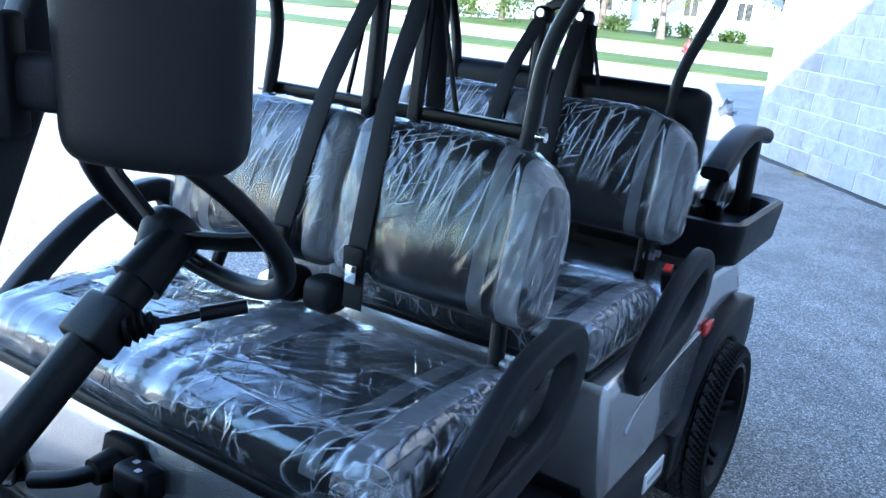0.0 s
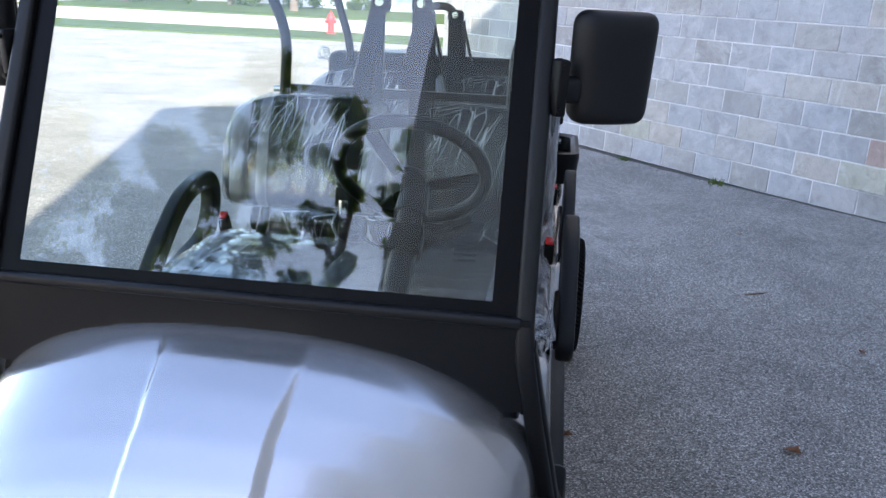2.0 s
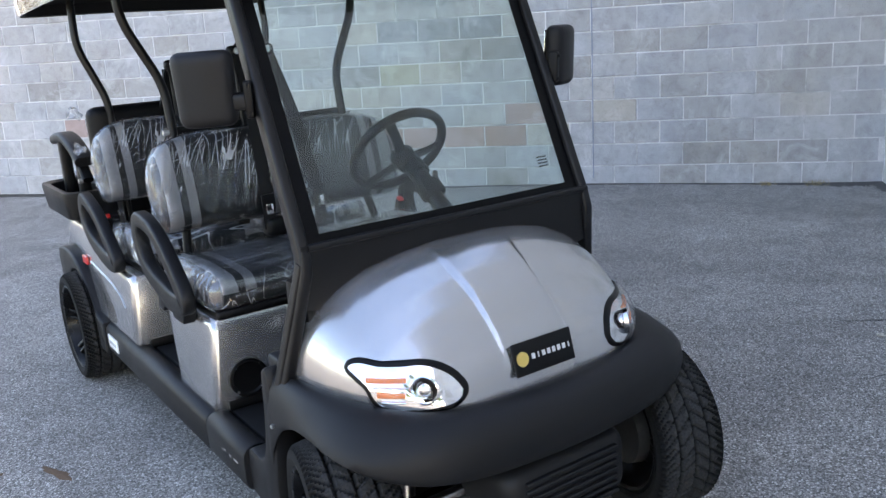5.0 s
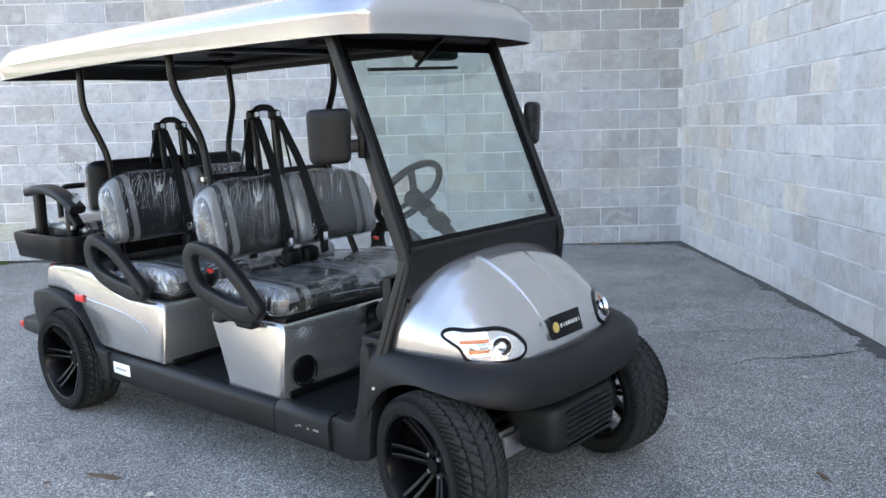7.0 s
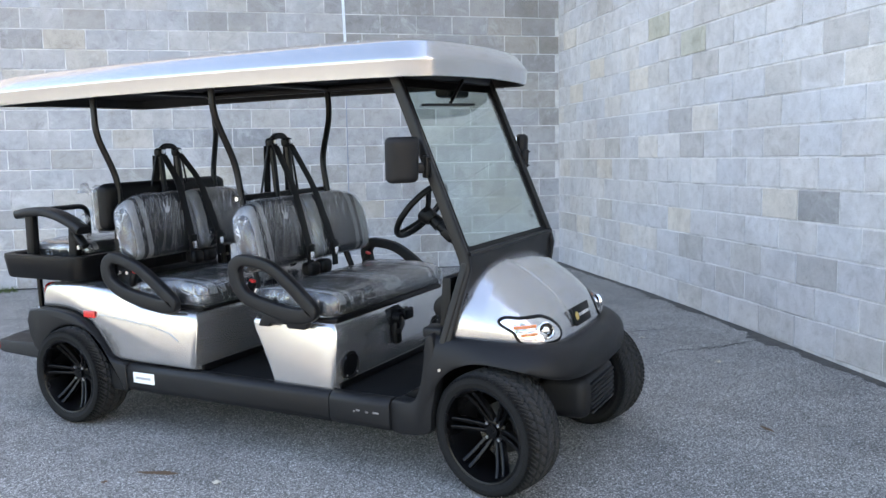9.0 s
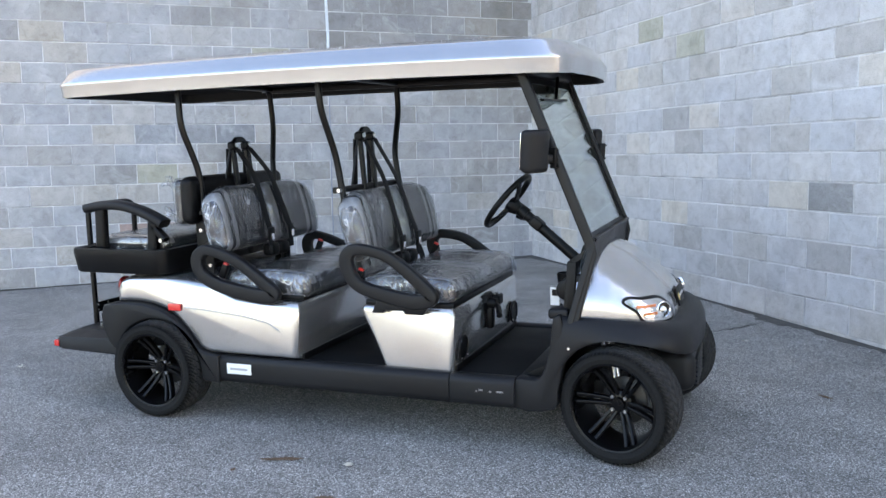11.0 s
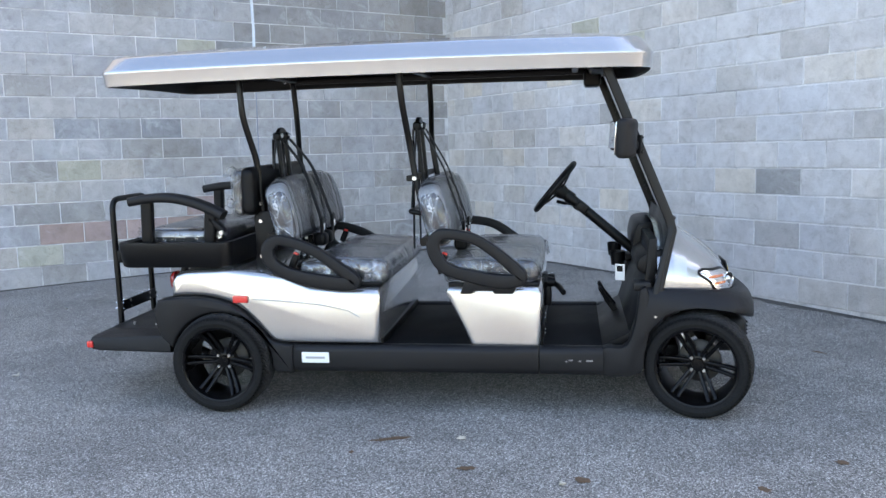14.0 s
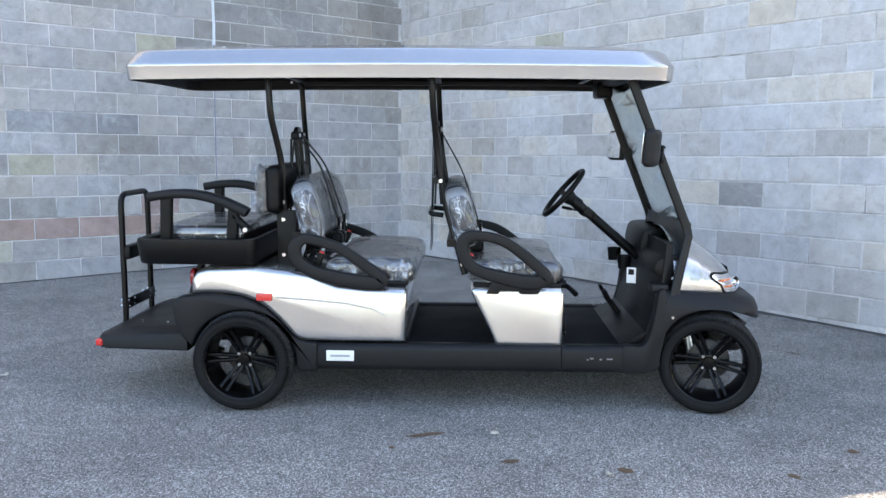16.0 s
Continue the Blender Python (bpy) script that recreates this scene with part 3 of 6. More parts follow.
def glass_material(name, tint, gloss):
    m = bpy.data.materials.new(name)
    m.use_nodes = True
    n, l = m.node_tree.nodes, m.node_tree.links
    n.clear()
    out = n.new("ShaderNodeOutputMaterial")
    tr, gl = n.new("ShaderNodeBsdfTransparent"), n.new("ShaderNodeBsdfGlossy")
    tr.inputs[0].default_value = (*tint, 1)
    gl.inputs["Roughness"].default_value = 0.0
    ms = n.new("ShaderNodeMixShader")
    l.new(facing_gloss(n, l, gloss), ms.inputs[0])
    l.new(tr.outputs[0], ms.inputs[1])
    l.new(gl.outputs[0], ms.inputs[2])
    l.new(ms.outputs[0], out.inputs[0])
    return m


m_glass = glass_material("tinted_windscreen_glass", (0.88, 0.94, 0.915), 0.052)
m_lens = glass_material("clear_lens", (0.97, 0.97, 0.97), 0.04)
m_mirror = plain("mirror_glass", (0.9, 0.9, 0.9), 0.02, 1.0, grain=5, amount=0.02, relief=0.0)

# ---- the cart: x forward, y to its left, z up, from the ground under its nose ----
cart = empty("golf_cart", pose(-1.050, 0, 0, 0, 0, -90), "silver six-seat golf cart with wrapped seats, parked on asphalt", "golf cart")


m_drum = plain("dull_cast_iron", (0.06, 0.058, 0.056), 0.5, 0.6, grain=120, amount=0.3, relief=0.2)


def both(make):
    """Calls make(s) for the right (-1) and left (1) side."""
    return [make(s) for s in (-1, 1)]


# wheels
def tyre_mesh():
    k, rows = 240, 25
    w, R = 0.105, 0.255
    bm = bmesh.new()
    prof = [(-0.080, 0.185), (-0.098, 0.195), (-0.106, 0.215), (-0.102, 0.235)]
    tread = [(-0.094 + 0.188 * i / (rows - 1)) for i in range(rows)]
    rings = []
    for i in range(k):
        a = 2 * math.pi * i / k
        ring = [(y, r) for y, r in prof]
        for j, y in enumerate(tread):
            crown = R - 0.010 * (abs(y) / 0.094) ** 3
            groove = j in (6, 12, 18)
            cut = (i + abs(j - 12) + (3 if j > 12 else 0)) % 6 == 0 or (abs(j - 12) > 8 and (i + abs(j - 12)) % 3 == 0)
            ring.append((y, crown - (0.014 if groove else 0.012 if cut else 0.0)))
        ring += [(-y, r) for y, r in reversed(prof)]
        rings.append([bm.verts.new((r * math.cos(a), y, r * math.sin(a))) for y, r in ring])
    m = len(rings[0])
    for i in range(k):
        a, b = rings[i], rings[(i + 1) % k]
        for j in range(m - 1):
            bm.faces.new([a[j], a[j + 1], b[j + 1], b[j]])
    return bm


def make_wheel(s, x, y, steer):
    """s: the side that it faces; y: middle of the tyre."""
    hub = empty("wheel", pose(x, y, 0.254, 0, 0, steer + (0 if s > 0 else 180)))
    hub.parent = cart
    part("tyre", tyre_mesh(), m_tyre, hub, "black road tyre with blocky tread", sharp=25)
    part("rim", lathe([(-0.09, 0.178), (-0.085, 0.188), (0.078, 0.190), (0.094, 0.197), (0.099, 0.192), (0.096, 0.184), (0.070, 0.176), (0.02, 0.168), (-0.06, 0.166), (-0.085, 0.17)], 64, loop=True), m_rim, hub, "gloss black alloy rim")
    for i in range(6):
        a = 2 * math.pi * i / 6 + 0.09
        bm = bmesh.new()
        for off in (-1, 1):
            ca, sa = math.cos(a), math.sin(a)
            pts = [(0.040, 0.002, 0.0105), (0.07, 0.010, 0.0130), (0.12, 0.030, 0.0155), (0.155, 0.048, 0.0170), (0.180, 0.066, 0.0185)]
            add_sweep(bm, [Vector((r * ca - off * t * sa, d, r * sa + off * t * ca)) for r, d, t in pts], section(0.030, 0.0175, 0.005), side=(0, 1, 0))
        part("spoke", bm, m_rim, hub)
    part("hub_cap", lathe([(-0.04, 0.0), (-0.04, 0.052), (0.008, 0.055), (0.014, 0.045), (0.016, 0.03), (0.030, 0.027), (0.032, 0.0)], 32), m_rim, hub)
    for i in range(4):
        a = 2 * math.pi * (i + 0.5) / 4
        p = Vector((0.041 * math.cos(a), 0.010, 0.041 * math.sin(a)))
        part("wheel_nut", cyl(p, p + Vector((0, 0.016, 0)), 0.008, 6), m_steel, hub)
    part("brake_drum", lathe([(-0.085, 0.0), (-0.085, 0.10), (-0.05, 0.105), (-0.042, 0.09), (-0.042, 0.0)], 32), m_drum, hub, "dull metal brake drum")
    return hub


for s in (-1, 1):
    make_wheel(s, -0.045 + (0.075 if s > 0 else 0.0), s * 0.485, -14)
    make_wheel(s, -2.428, s * 0.535, 0)

# hood
HOOD = [(-0.24, 0.917, 0.62, 0.50), (-0.22, 0.916, 0.62, 0.50), (-0.16, 0.901, 0.618, 0.492), (-0.10, 0.872, 0.615, 0.478), (-0.04, 0.833, 0.612, 0.455), (0.02, 0.788, 0.606, 0.425), (0.07, 0.742, 0.60, 0.39), (0.105, 0.702, 0.595, 0.352), (0.13, 0.665, 0.59, 0.315), (0.146, 0.628, 0.585, 0.27), (0.150, 0.590, 0.575, 0.22), (0.157, 0.562, 0.556, 0.21)]


def hood_at(x):
    """Top height, edge height and half width of the hood at x."""
    return tuple(float(np.interp(x, [s[0] for s in HOOD], [s[q] for s in HOOD])) for q in (1, 2, 3))


def hood_half(x, z):
    zt, zb, w = hood_at(x)
    s = max(0.0, min(1.0, (z - zb) / max(1e-6, zt - zb))) ** (1 / 0.82)
    return w * math.sqrt(1 - s * s) ** 0.78


def hood_mesh():
    rings = []
    m = 220
    for i in range(54):
        x = -0.24 + 0.397 * i / 53
        zt, zb, w = hood_at(x)
        half = 0.105 + 0.035 * max(0.0, -x) / 0.3
        fade = max(0.0, min(1.0, (x + 0.20) / 0.20))
        fade = fade * fade * (3 - 2 * fade)
        ring = []
        for j in range(m + 1):
            y = w * math.sin(math.pi / 2 * (2 * j / m - 1))
            c = min(1.0, abs(y) / w) ** (1 / 0.78)
            z = zb + (zt - zb) * math.sqrt(max(0.0, 1 - c * c)) ** 0.82
            z += 0.011 * fade * max(0.0, min(1.0, (half + 0.005 - abs(y)) / 0.010))
            ring.append(Vector((x, y, z)))
        rings.append(ring)
    bm = loft(rings, closed=False, cap=False)
    return bm


hood = part("hood", hood_mesh(), m_silver, cart, "silver metallic hood with two raised creases", sharp=60)


# front cowl: fenders and bumper in one dark plastic moulding
def cowl_mesh():
    # outer line x, y, lip height; inner line x, y, z
    st = [(-0.325, 0.553, 0.340, -0.325, 0.480, 0.630), (-0.305, 0.556, 0.375, -0.305, 0.485, 0.629), (-0.285, 0.558, 0.420, -0.28, 0.490, 0.627), (-0.22, 0.560, 0.492, -0.22, 0.492, 0.622),
          (-0.13, 0.562, 0.532, -0.14, 0.480, 0.618), (-0.05, 0.562, 0.542, -0.06, 0.455, 0.612), (0.04, 0.558, 0.530, 0.02, 0.415, 0.604), (0.12, 0.535, 0.508, 0.07, 0.370, 0.597),
          (0.18, 0.480, 0.484, 0.11, 0.310, 0.590), (0.225, 0.390, 0.462, 0.135, 0.240, 0.584), (0.25, 0.270, 0.450, 0.147, 0.160, 0.580), (0.262, 0.130, 0.446, 0.152, 0.08, 0.578), (0.266, 0.0, 0.445, 0.153, 0.0, 0.577)]
    st = st + [(a, -b, c, d, -e, f) for a, b, c, d, e, f in reversed(st[:-1])]
    cols = list(zip(*st))
    t = list(range(len(st)))
    rings = []
    for i in range((len(st) - 1) * 4 + 1):
        q = i / 4
        k = int(min(q, len(st) - 2))
        vals = [spline([(c[max(0, k - 1)], 0, 0), (c[k], 0, 0), (c[k + 1], 0, 0), (c[min(len(st) - 1, k + 2)], 0, 0)], 4)[4 + (i - 4 * k)].x if 0 < k < len(st) - 2 else c[k] + (c[k + 1] - c[k]) * (q - k) for c in cols]
        ox, oy, zl, ix, iy, zi = vals
        o, p = Vector((ox, oy, 0)), Vector((ix, iy, 0))
        top = min(zi + 0.004, max(zl + 0.03, 0.575 + 0.03 * max(0, -ox)))
        face = 0.55
        ring = [p + Vector((0, 0, zi - 0.03)) + (p - o) * 0.3, p + Vector((0, 0, zi)), p.lerp(o, 0.35) + Vector((0, 0, zi + 0.006)), p.lerp(o, 0.66) + Vector((0, 0, zi * 0.75 + top * 0.25 - 0.004)),
                p.lerp(o, 0.86) + Vector((0, 0, zi * 0.42 + top * 0.58 - 0.022)), p.lerp(o, 0.975) + Vector((0, 0, top * 0.72 + zl * 0.28 - 0.018)), p.lerp(o, 1.0) + Vector((0, 0, zl * 0.7 + top * 0.3 - 0.012)),
                p.lerp(o, 0.985) + Vector((0, 0, zl + 0.006)), p.lerp(o, 0.95) + Vector((0, 0, zl)), p.lerp(o, 0.86) + Vector((0, 0, zl + 0.004)), p.lerp(o, 0.80) + Vector((0, 0, zl + 0.035))]
        rings.append(ring)
    return loft(rings, closed=False, cap=False)


cowl = part("front_cowl", cowl_mesh(), m_plastic, cart, "dark grey plastic bumper and front wings", sharp=70)

m_scuff = plain("pale_scuff", (0.16, 0.15, 0.145), 0.8, grain=200, amount=0.5, relief=0.3)
for s in (-1, 1):
    y0, y1 = s * 0.475, s * 0.552
    part("side_sill_riser", prism(smooth_outline([(-0.50, 0.205), (-0.50, 0.338), (-0.41, 0.342), (-0.372, 0.38), (-0.345, 0.48), (-0.33, 0.60), (-0.32, 0.63), (-0.29, 0.628), (-0.275, 0.50), (-0.285, 0.40), (-0.305, 0.30), (-0.325, 0.215)], 3), y0, y1, 0.012), m_plastic, cart, "dark grey plastic riser behind the front wheel")
    # rocker in two lengths with a seam between
    for a, b in ((-0.50, -0.805), (-0.809, -2.12)):
        rocker = part("rocker_panel", loft([[Vector((x, s * (0.527 + p), 0.275 + q)) for p, q in section(0.085 - d, 0.142 - d, 0.035, 4)] for x, d in ((a, 0.004), (a - 0.004, 0), (b + 0.004, 0), (b, 0.004))]), m_plastic, cart)
        if a == -0.50:
            for k, (x, z, w) in enumerate(((-0.565, 0.281, 0.03), (-0.61, 0.279, 0.012), (-0.655, 0.283, 0.02), (-0.675, 0.277, 0.010))):
                part("scuff", box((x, s * 0.5695, z), (w, 0.0015, 0.008), 0.0005), m_scuff, rocker)
    bm = bmesh.new()
    for x, z in ((-0.365, 0.498),):
        add_cyl(bm, (x + 0.105, s * 0.545, z), (x + 0.11, s * 0.566, z), 0.006, 12)
    part("fender_bolt", bm, m_bolt, cart)

# ribbed front bumper block and the steel beam behind it
block = part("bumper_block", box((0.125, 0, 0.325), (0.23, 0.41, 0.19), 0.055, 5), m_plastic, cart, "dark ribbed plastic bumper block")
for i in range(7):
    part("rib", box((0.241, 0, 0.258 + i * 0.0205), (0.016, 0.30, 0.0115), 0.005, 2), m_plastic, block)
for s in (-1, 1):
    part("beam_plate", box((0.075, s * 0.215, 0.268), (0.016, 0.14, 0.078), 0.004), m_steel, cart, "grey steel bracket plate")
part("steel_beam", box((0.045, 0, 0.285), (0.03, 0.62, 0.07), 0.006), m_steel, cart)
for s in (-1, 1):
    part("axle_arm", sweep([(-0.05, s * 0.40, 0.24), (-0.05, s * 0.1, 0.26)], section(0.05, 0.04, 0.01)), m_black, cart)
    part("shock_absorber", sweep([(-0.08, s * 0.30, 0.20), (-0.14, s * 0.24, 0.5)], section(0.05, 0.05)), m_steel, cart)
part("chassis", box((-1.3, 0, 0.25), (2.4, 0.60, 0.10), 0.02), m_black, cart)
bm = bmesh.new()
add_sweep(bm, [(-2.43, -0.42, 0.252), (-2.43, 0.42, 0.252)], section(0.07, 0.07))
add_box(bm, (-2.43, 0.05, 0.26), (0.26, 0.30, 0.20), 0.05, 3)
part("rear_axle", bm, m_black, cart)
part("floor_panel", box((-1.22, 0, 0.318), (1.70, 0.965, 0.03), 0.006), m_rubber_mat, cart, "black ribbed rubber floor")
part("firewall", prism([(-0.50, 0.333), (-0.37, 0.40), (-0.30, 0.62), (-0.28, 0.86), (-0.24, 0.86), (-0.25, 0.60), (-0.33, 0.36), (-0.47, 0.31)], -0.47, 0.47, 0.006), m_black, cart)

# front seat base
def lean_in(bm, k):
    """Tapers a body towards its top, so that its sides lean in."""
    for v in bm.verts:
        v.co.y *= 1.0 - k * max(0.0, v.co.z - 0.34)
    return bm


part("front_seat_base", lean_in(prism([(-0.800, 0.335), (-0.792, 0.60), (-0.81, 0.632), (-1.25, 0.632), (-1.268, 0.612), (-1.25, 0.565), (-1.215, 0.50), (-1.175, 0.42), (-1.15, 0.365), (-1.14, 0.335)], -0.535, 0.535, 0.022, 4), 0.17), m_silver, cart, "silver moulded base under the front bench", sharp=50)
part("front_seat_tray", box((-1.03, 0, 0.640), (0.455, 0.97, 0.03), 0.012), m_black, cart)
part("kick_strip", box((-0.795, 0, 0.352), (0.012, 0.98, 0.03), 0.004), m_black, cart)
for s in (-1, 1):
    sp = part("speaker", lathe([(0.0, 0.0), (0.0, 0.055), (0.004, 0.062), (0.012, 0.062), (0.014, 0.055), (0.008, 0.05), (0.006, 0.03), (0.010, 0.0)], 32), m_black, cart, "round black speaker with four screws")
    sp.matrix_basis = pose(-0.793, s * 0.42, 0.432, 0, 0, -90)
    for i in range(4):
        a = math.pi / 4 + i * math.pi / 2
        part("screw", cyl((0.056 * math.cos(a), 0.012, 0.056 * math.sin(a)), (0.056 * math.cos(a), 0.016, 0.056 * math.sin(a)), 0.004, 8), m_bolt, sp)

# rear body
m_red_dark = plain("dark_red_lens", (0.22, 0.012, 0.012), 0.25, 0.0, 0.4, grain=80, amount=0.15)
edge = [(-2.70, 0.585), (-2.62, 0.592), (-2.52, 0.588), (-2.43, 0.572), (-2.34, 0.535), (-2.27, 0.478), (-2.21, 0.415), (-2.165, 0.37), (-2.11, 0.352)]
edge = [(p.x, p.y) for p in spline([(x, z, 0) for x, z in edge], 4)]
part("rear_body", lean_in(prism([(-1.602, 0.352), (-1.592, 0.60), (-1.605, 0.625), (-1.66, 0.628), (-1.80, 0.632), (-1.95, 0.645), (-2.09, 0.70), (-2.40, 0.735), (-2.62, 0.725), (-2.675, 0.705), (-2.70, 0.66)] + edge, -0.562, 0.562, 0.028, 4), 0.15), m_silver, cart, "silver moulded rear body with a pressed line", sharp=50)
part("rear_kick_strip", box((-1.60, 0, 0.352), (0.016, 1.0, 0.035), 0.004), m_black, cart)
arch = [(-2.43 + 0.272 * math.cos(radians(a)), 0.252 + 0.262 * math.sin(radians(a))) for a in range(-4, 165, 8)]
for s in (-1, 1):
    outline = list(reversed(edge)) + [(-2.76, 0.575), (-2.785, 0.52), (-2.775, 0.44), (-2.745, 0.375)] + list(reversed(arch)) + [(-2.14, 0.205), (-2.05, 0.205), (-2.05, 0.345)]
    part("rear_wing", prism(outline, s * 0.47, s * 0.582, 0.012, 3), m_plastic, cart, "dark grey plastic wheel arch")
    part("pressed_line", sweep([(x, s * (0.562 * (1 - 0.15 * (z - 0.34)) - 0.0005), z) for x, z in ((-2.26, 0.577), (-2.10, 0.566), (-1.90, 0.548), (-1.76, 0.520), (-1.70, 0.485))], section(0.010, 0.008, 0.003)), m_silver, cart)
    part("side_reflector", box((-2.322, s * 0.549, 0.577), (0.078, 0.012, 0.036), 0.004), m_red, cart, "red side reflector")
    part("tail_lamp", loft([[Vector((-2.69 - d, s * 0.475 + p * k, 0.665 + q * k)) for p, q in section(0.09, 0.10, 0.04, 4)] for d, k in ((0, 1), (0.012, 1), (0.022, 0.85), (0.026, 0.5))]), m_red_dark, cart, "dark red tail lamp")
    plate = part("name_label", box((-1.932, s * 0.572, 0.283), (0.142, 0.006, 0.054), 0.002), m_white_label, cart, "white rectangular side label with dark bars")
    part("label_mark", box((-1.932, s * 0.5755, 0.283), (0.10, 0.002, 0.011), 0.0), plain("label_ink", (0.35, 0.35, 0.36), 0.5), plate)
part("wheel_well", box((-2.43, 0, 0.42), (0.5, 0.70, 0.25), 0.03), m_black, cart)

# rear foot step
def step_ring(d, z):
    """The step's plan, a trapezium with rounded corners, drawn in by d."""
    rear, front = -3.240 + d, -2.74
    q = [(front, -0.515 + d), (rear + 0.07, -0.485 + d), (rear + 0.02, -0.465 + d), (rear, -0.41 + d), (rear, 0.41 - d), (rear + 0.02, 0.465 - d), (rear + 0.07, 0.485 - d), (front, 0.515 - d)]
    return [Vector((x, y, z + 0.03 * max(0.0, (x + 3.24) / 0.5) if z > 0.3 else z)) for x, y in q]


foot_step = part("foot_step", loft([step_ring(d, z) for d, z in ((0.03, 0.278), (0.006, 0.282), (0.0, 0.29), (0.0, 0.335), (0.006, 0.346), (0.075, 0.372), (0.085, 0.374), (0.09, 0.372))]), m_plastic, cart, "dark grey plastic foot step", sharp=35)
for x, y in ((-3.05, -0.30), (-2.9, -0.34), (-3.05, 0.30), (-2.9, 0.34), (-2.9, 0.0)):
    part("step_screw", cyl((x, y, 0.375), (x, y, 0.398), 0.007, 10), m_bolt, foot_step)
for s in (-1, 1):
    part("step_arm", tube(bend([(-2.70, s * 0.35, 0.72), (-2.76, s * 0.35, 0.55), (-2.74, s * 0.35, 0.30), (-2.6, s * 0.35, 0.24)], 0.06), 0.02), m_tube, cart)
    part("step_reflector", box((-3.222, s * 0.456, 0.312), (0.035, 0.045, 0.036), 0.006), m_red, cart, "red reflector at the step corner")
part("grab_bar", tube(bend([(-3.19, -0.19, 0.36), (-3.19, -0.19, 1.07), (-3.19, 0.19, 1.07), (-3.19, 0.19, 0.36)], 0.07, 6), 0.0165, 12), m_tube, cart, "black steel grab bar")
part("grab_bar_plate", box((-3.175, 0, 0.465), (0.012, 0.40, 0.06), 0.004), m_black, cart)
part("grab_bar_rest", box((-3.17, 0, 0.75), (0.05, 0.40, 0.075), 0.012), m_black, cart)
for y in (-0.19, -0.11, 0.11, 0.19):
    for z in (0.46, 0.492):
        part("plate_bolt", cyl((-3.165, y, z - 0.01), (-3.215, y, z - 0.01), 0.007, 8), m_bolt, cart)

# rear tub
def tub_ring(dx, z):
    return [Vector((-2.665 + p, q, z)) for p, q in section(0.61 - 2 * dx, 1.15 - 2 * dx, 0.07, 5)]


part("rear_tub", loft([tub_ring(0.05, 0.745), tub_ring(0.012, 0.745), tub_ring(0.006, 0.752), tub_ring(-0.006, 0.855), tub_ring(-0.004, 0.872), tub_ring(0.012, 0.876), tub_ring(0.03, 0.865), tub_ring(0.034, 0.80), tub_ring(0.05, 0.795)]), m_black, cart, "black plastic tray under the rear-facing seat")
for s in (-1, 1):
    for x0, x1 in ((-2.845, -2.835), (-2.505, -2.485)):
        part("arm_post", sweep([(x0, s * 0.46, 0.82), (x1, s * 0.46, 1.085 if x0 < -2.7 else 1.04)], section(0.05, 0.06, 0.014), side=(0, 1, 0)), m_black, cart)
    part("rear_armrest", sweep(spline([(-2.925, s * 0.46, 1.078), (-2.82, s * 0.46, 1.094), (-2.70, s * 0.46, 1.095), (-2.57, s * 0.46, 1.067), (-2.46, s * 0.46, 1.022), (-2.42, s * 0.46, 1.0)], 5), section(0.085, 0.048, 0.018), side=(0, 1, 0)), m_plastic, cart, "curved dark plastic rear armrest")
    part("arm_hinge", sweep([(-2.49, s * 0.46, 0.985), (-2.42, s * 0.46, 0.915)], section(0.05, 0.035, 0.012), side=(0, 1, 0)), m_black, cart)
    part("hinge_bolt", cyl((-2.425, s * 0.50, 0.915), (-2.425, s * 0.482, 0.915), 0.011, 12), m_bolt, cart)


# seats
def fold_field(u, v, w, seed, lines):
    """Height of the wrap's folds at a point: sharp curved ridges of several directions, each in patches of its own."""
    total = 0.0
    for k, (turn, pitch, sharp) in enumerate(lines):
        a = radians(turn)
        c = (u * math.cos(a) + v * math.sin(a)) / pitch + 0.9 * noise.noise(Vector((u * 2.2 + seed + k, v * 2.2, w * 2.2))) + w * 6
        ridge = 1 - abs(2 * (c - math.floor(c)) - 1)
        where = noise.noise(Vector((u * 4.2 - seed, v * 4.2 + 3.1 * k, w * 3 + k)))
        total = max(total, ridge ** sharp * max(0.0, min(1.0, (where + 0.12) * 3.0)))
    return total


FOLDS_BENCH = ((22, 0.07, 4), (4, 0.08, 4), (-58, 0.09, 4))
FOLDS_BACK = ((14, 0.050, 4), (30, 0.056, 4), (-26, 0.062, 4))


def cover(name, c, s, r, n, shape, rot, parent, amp=0.006, grow=0.007, seed=0.0, film=None):
    """Plastic wrap over a cushion: the same form a little larger, with folds."""
    bm = dense_box(c, [v + 2 * grow for v in s], r + grow, n, shape, rot)
    bm.normal_update()
    back = film is m_film_back
    for v in bm.verts:
        q = v.co
        f = 0.55 * noise.noise(Vector((q.x * 9 + seed, q.y * 20, q.z * 9)))
        g = fold_field(q.y, q.z, q.x, seed, FOLDS_BACK) if back else fold_field(q.x, q.y, q.z, seed, FOLDS_BENCH)
        v.co = q + v.normal * (0.6 * amp * f + (0.0034 if back else 0.0030) * g)
    return part(name, bm, film or m_film, parent, "clear wrinkled plastic wrap", sharp=180)


def bench(name, c, s, label):
    def crown(p, h):
        if p.z > 0:
            p = p + Vector((0, 0, 0.014 * (1 - (p.x / h.x) ** 2)))
            d = abs(abs(p.y) - 0.245)
            p.z += 0.006 * (1 if d > 0.172 else 0) - 0.012 * math.exp(-(p.y / 0.02) ** 2)
        return p
    ob = part(name, dense_box(c, s, 0.045, 36, crown), m_seat if name.startswith("front") else m_seat_middle, cart, label, sharp=180)
    cover("plastic_wrap", c, s, 0.045, 110, crown, None, ob)
    return ob


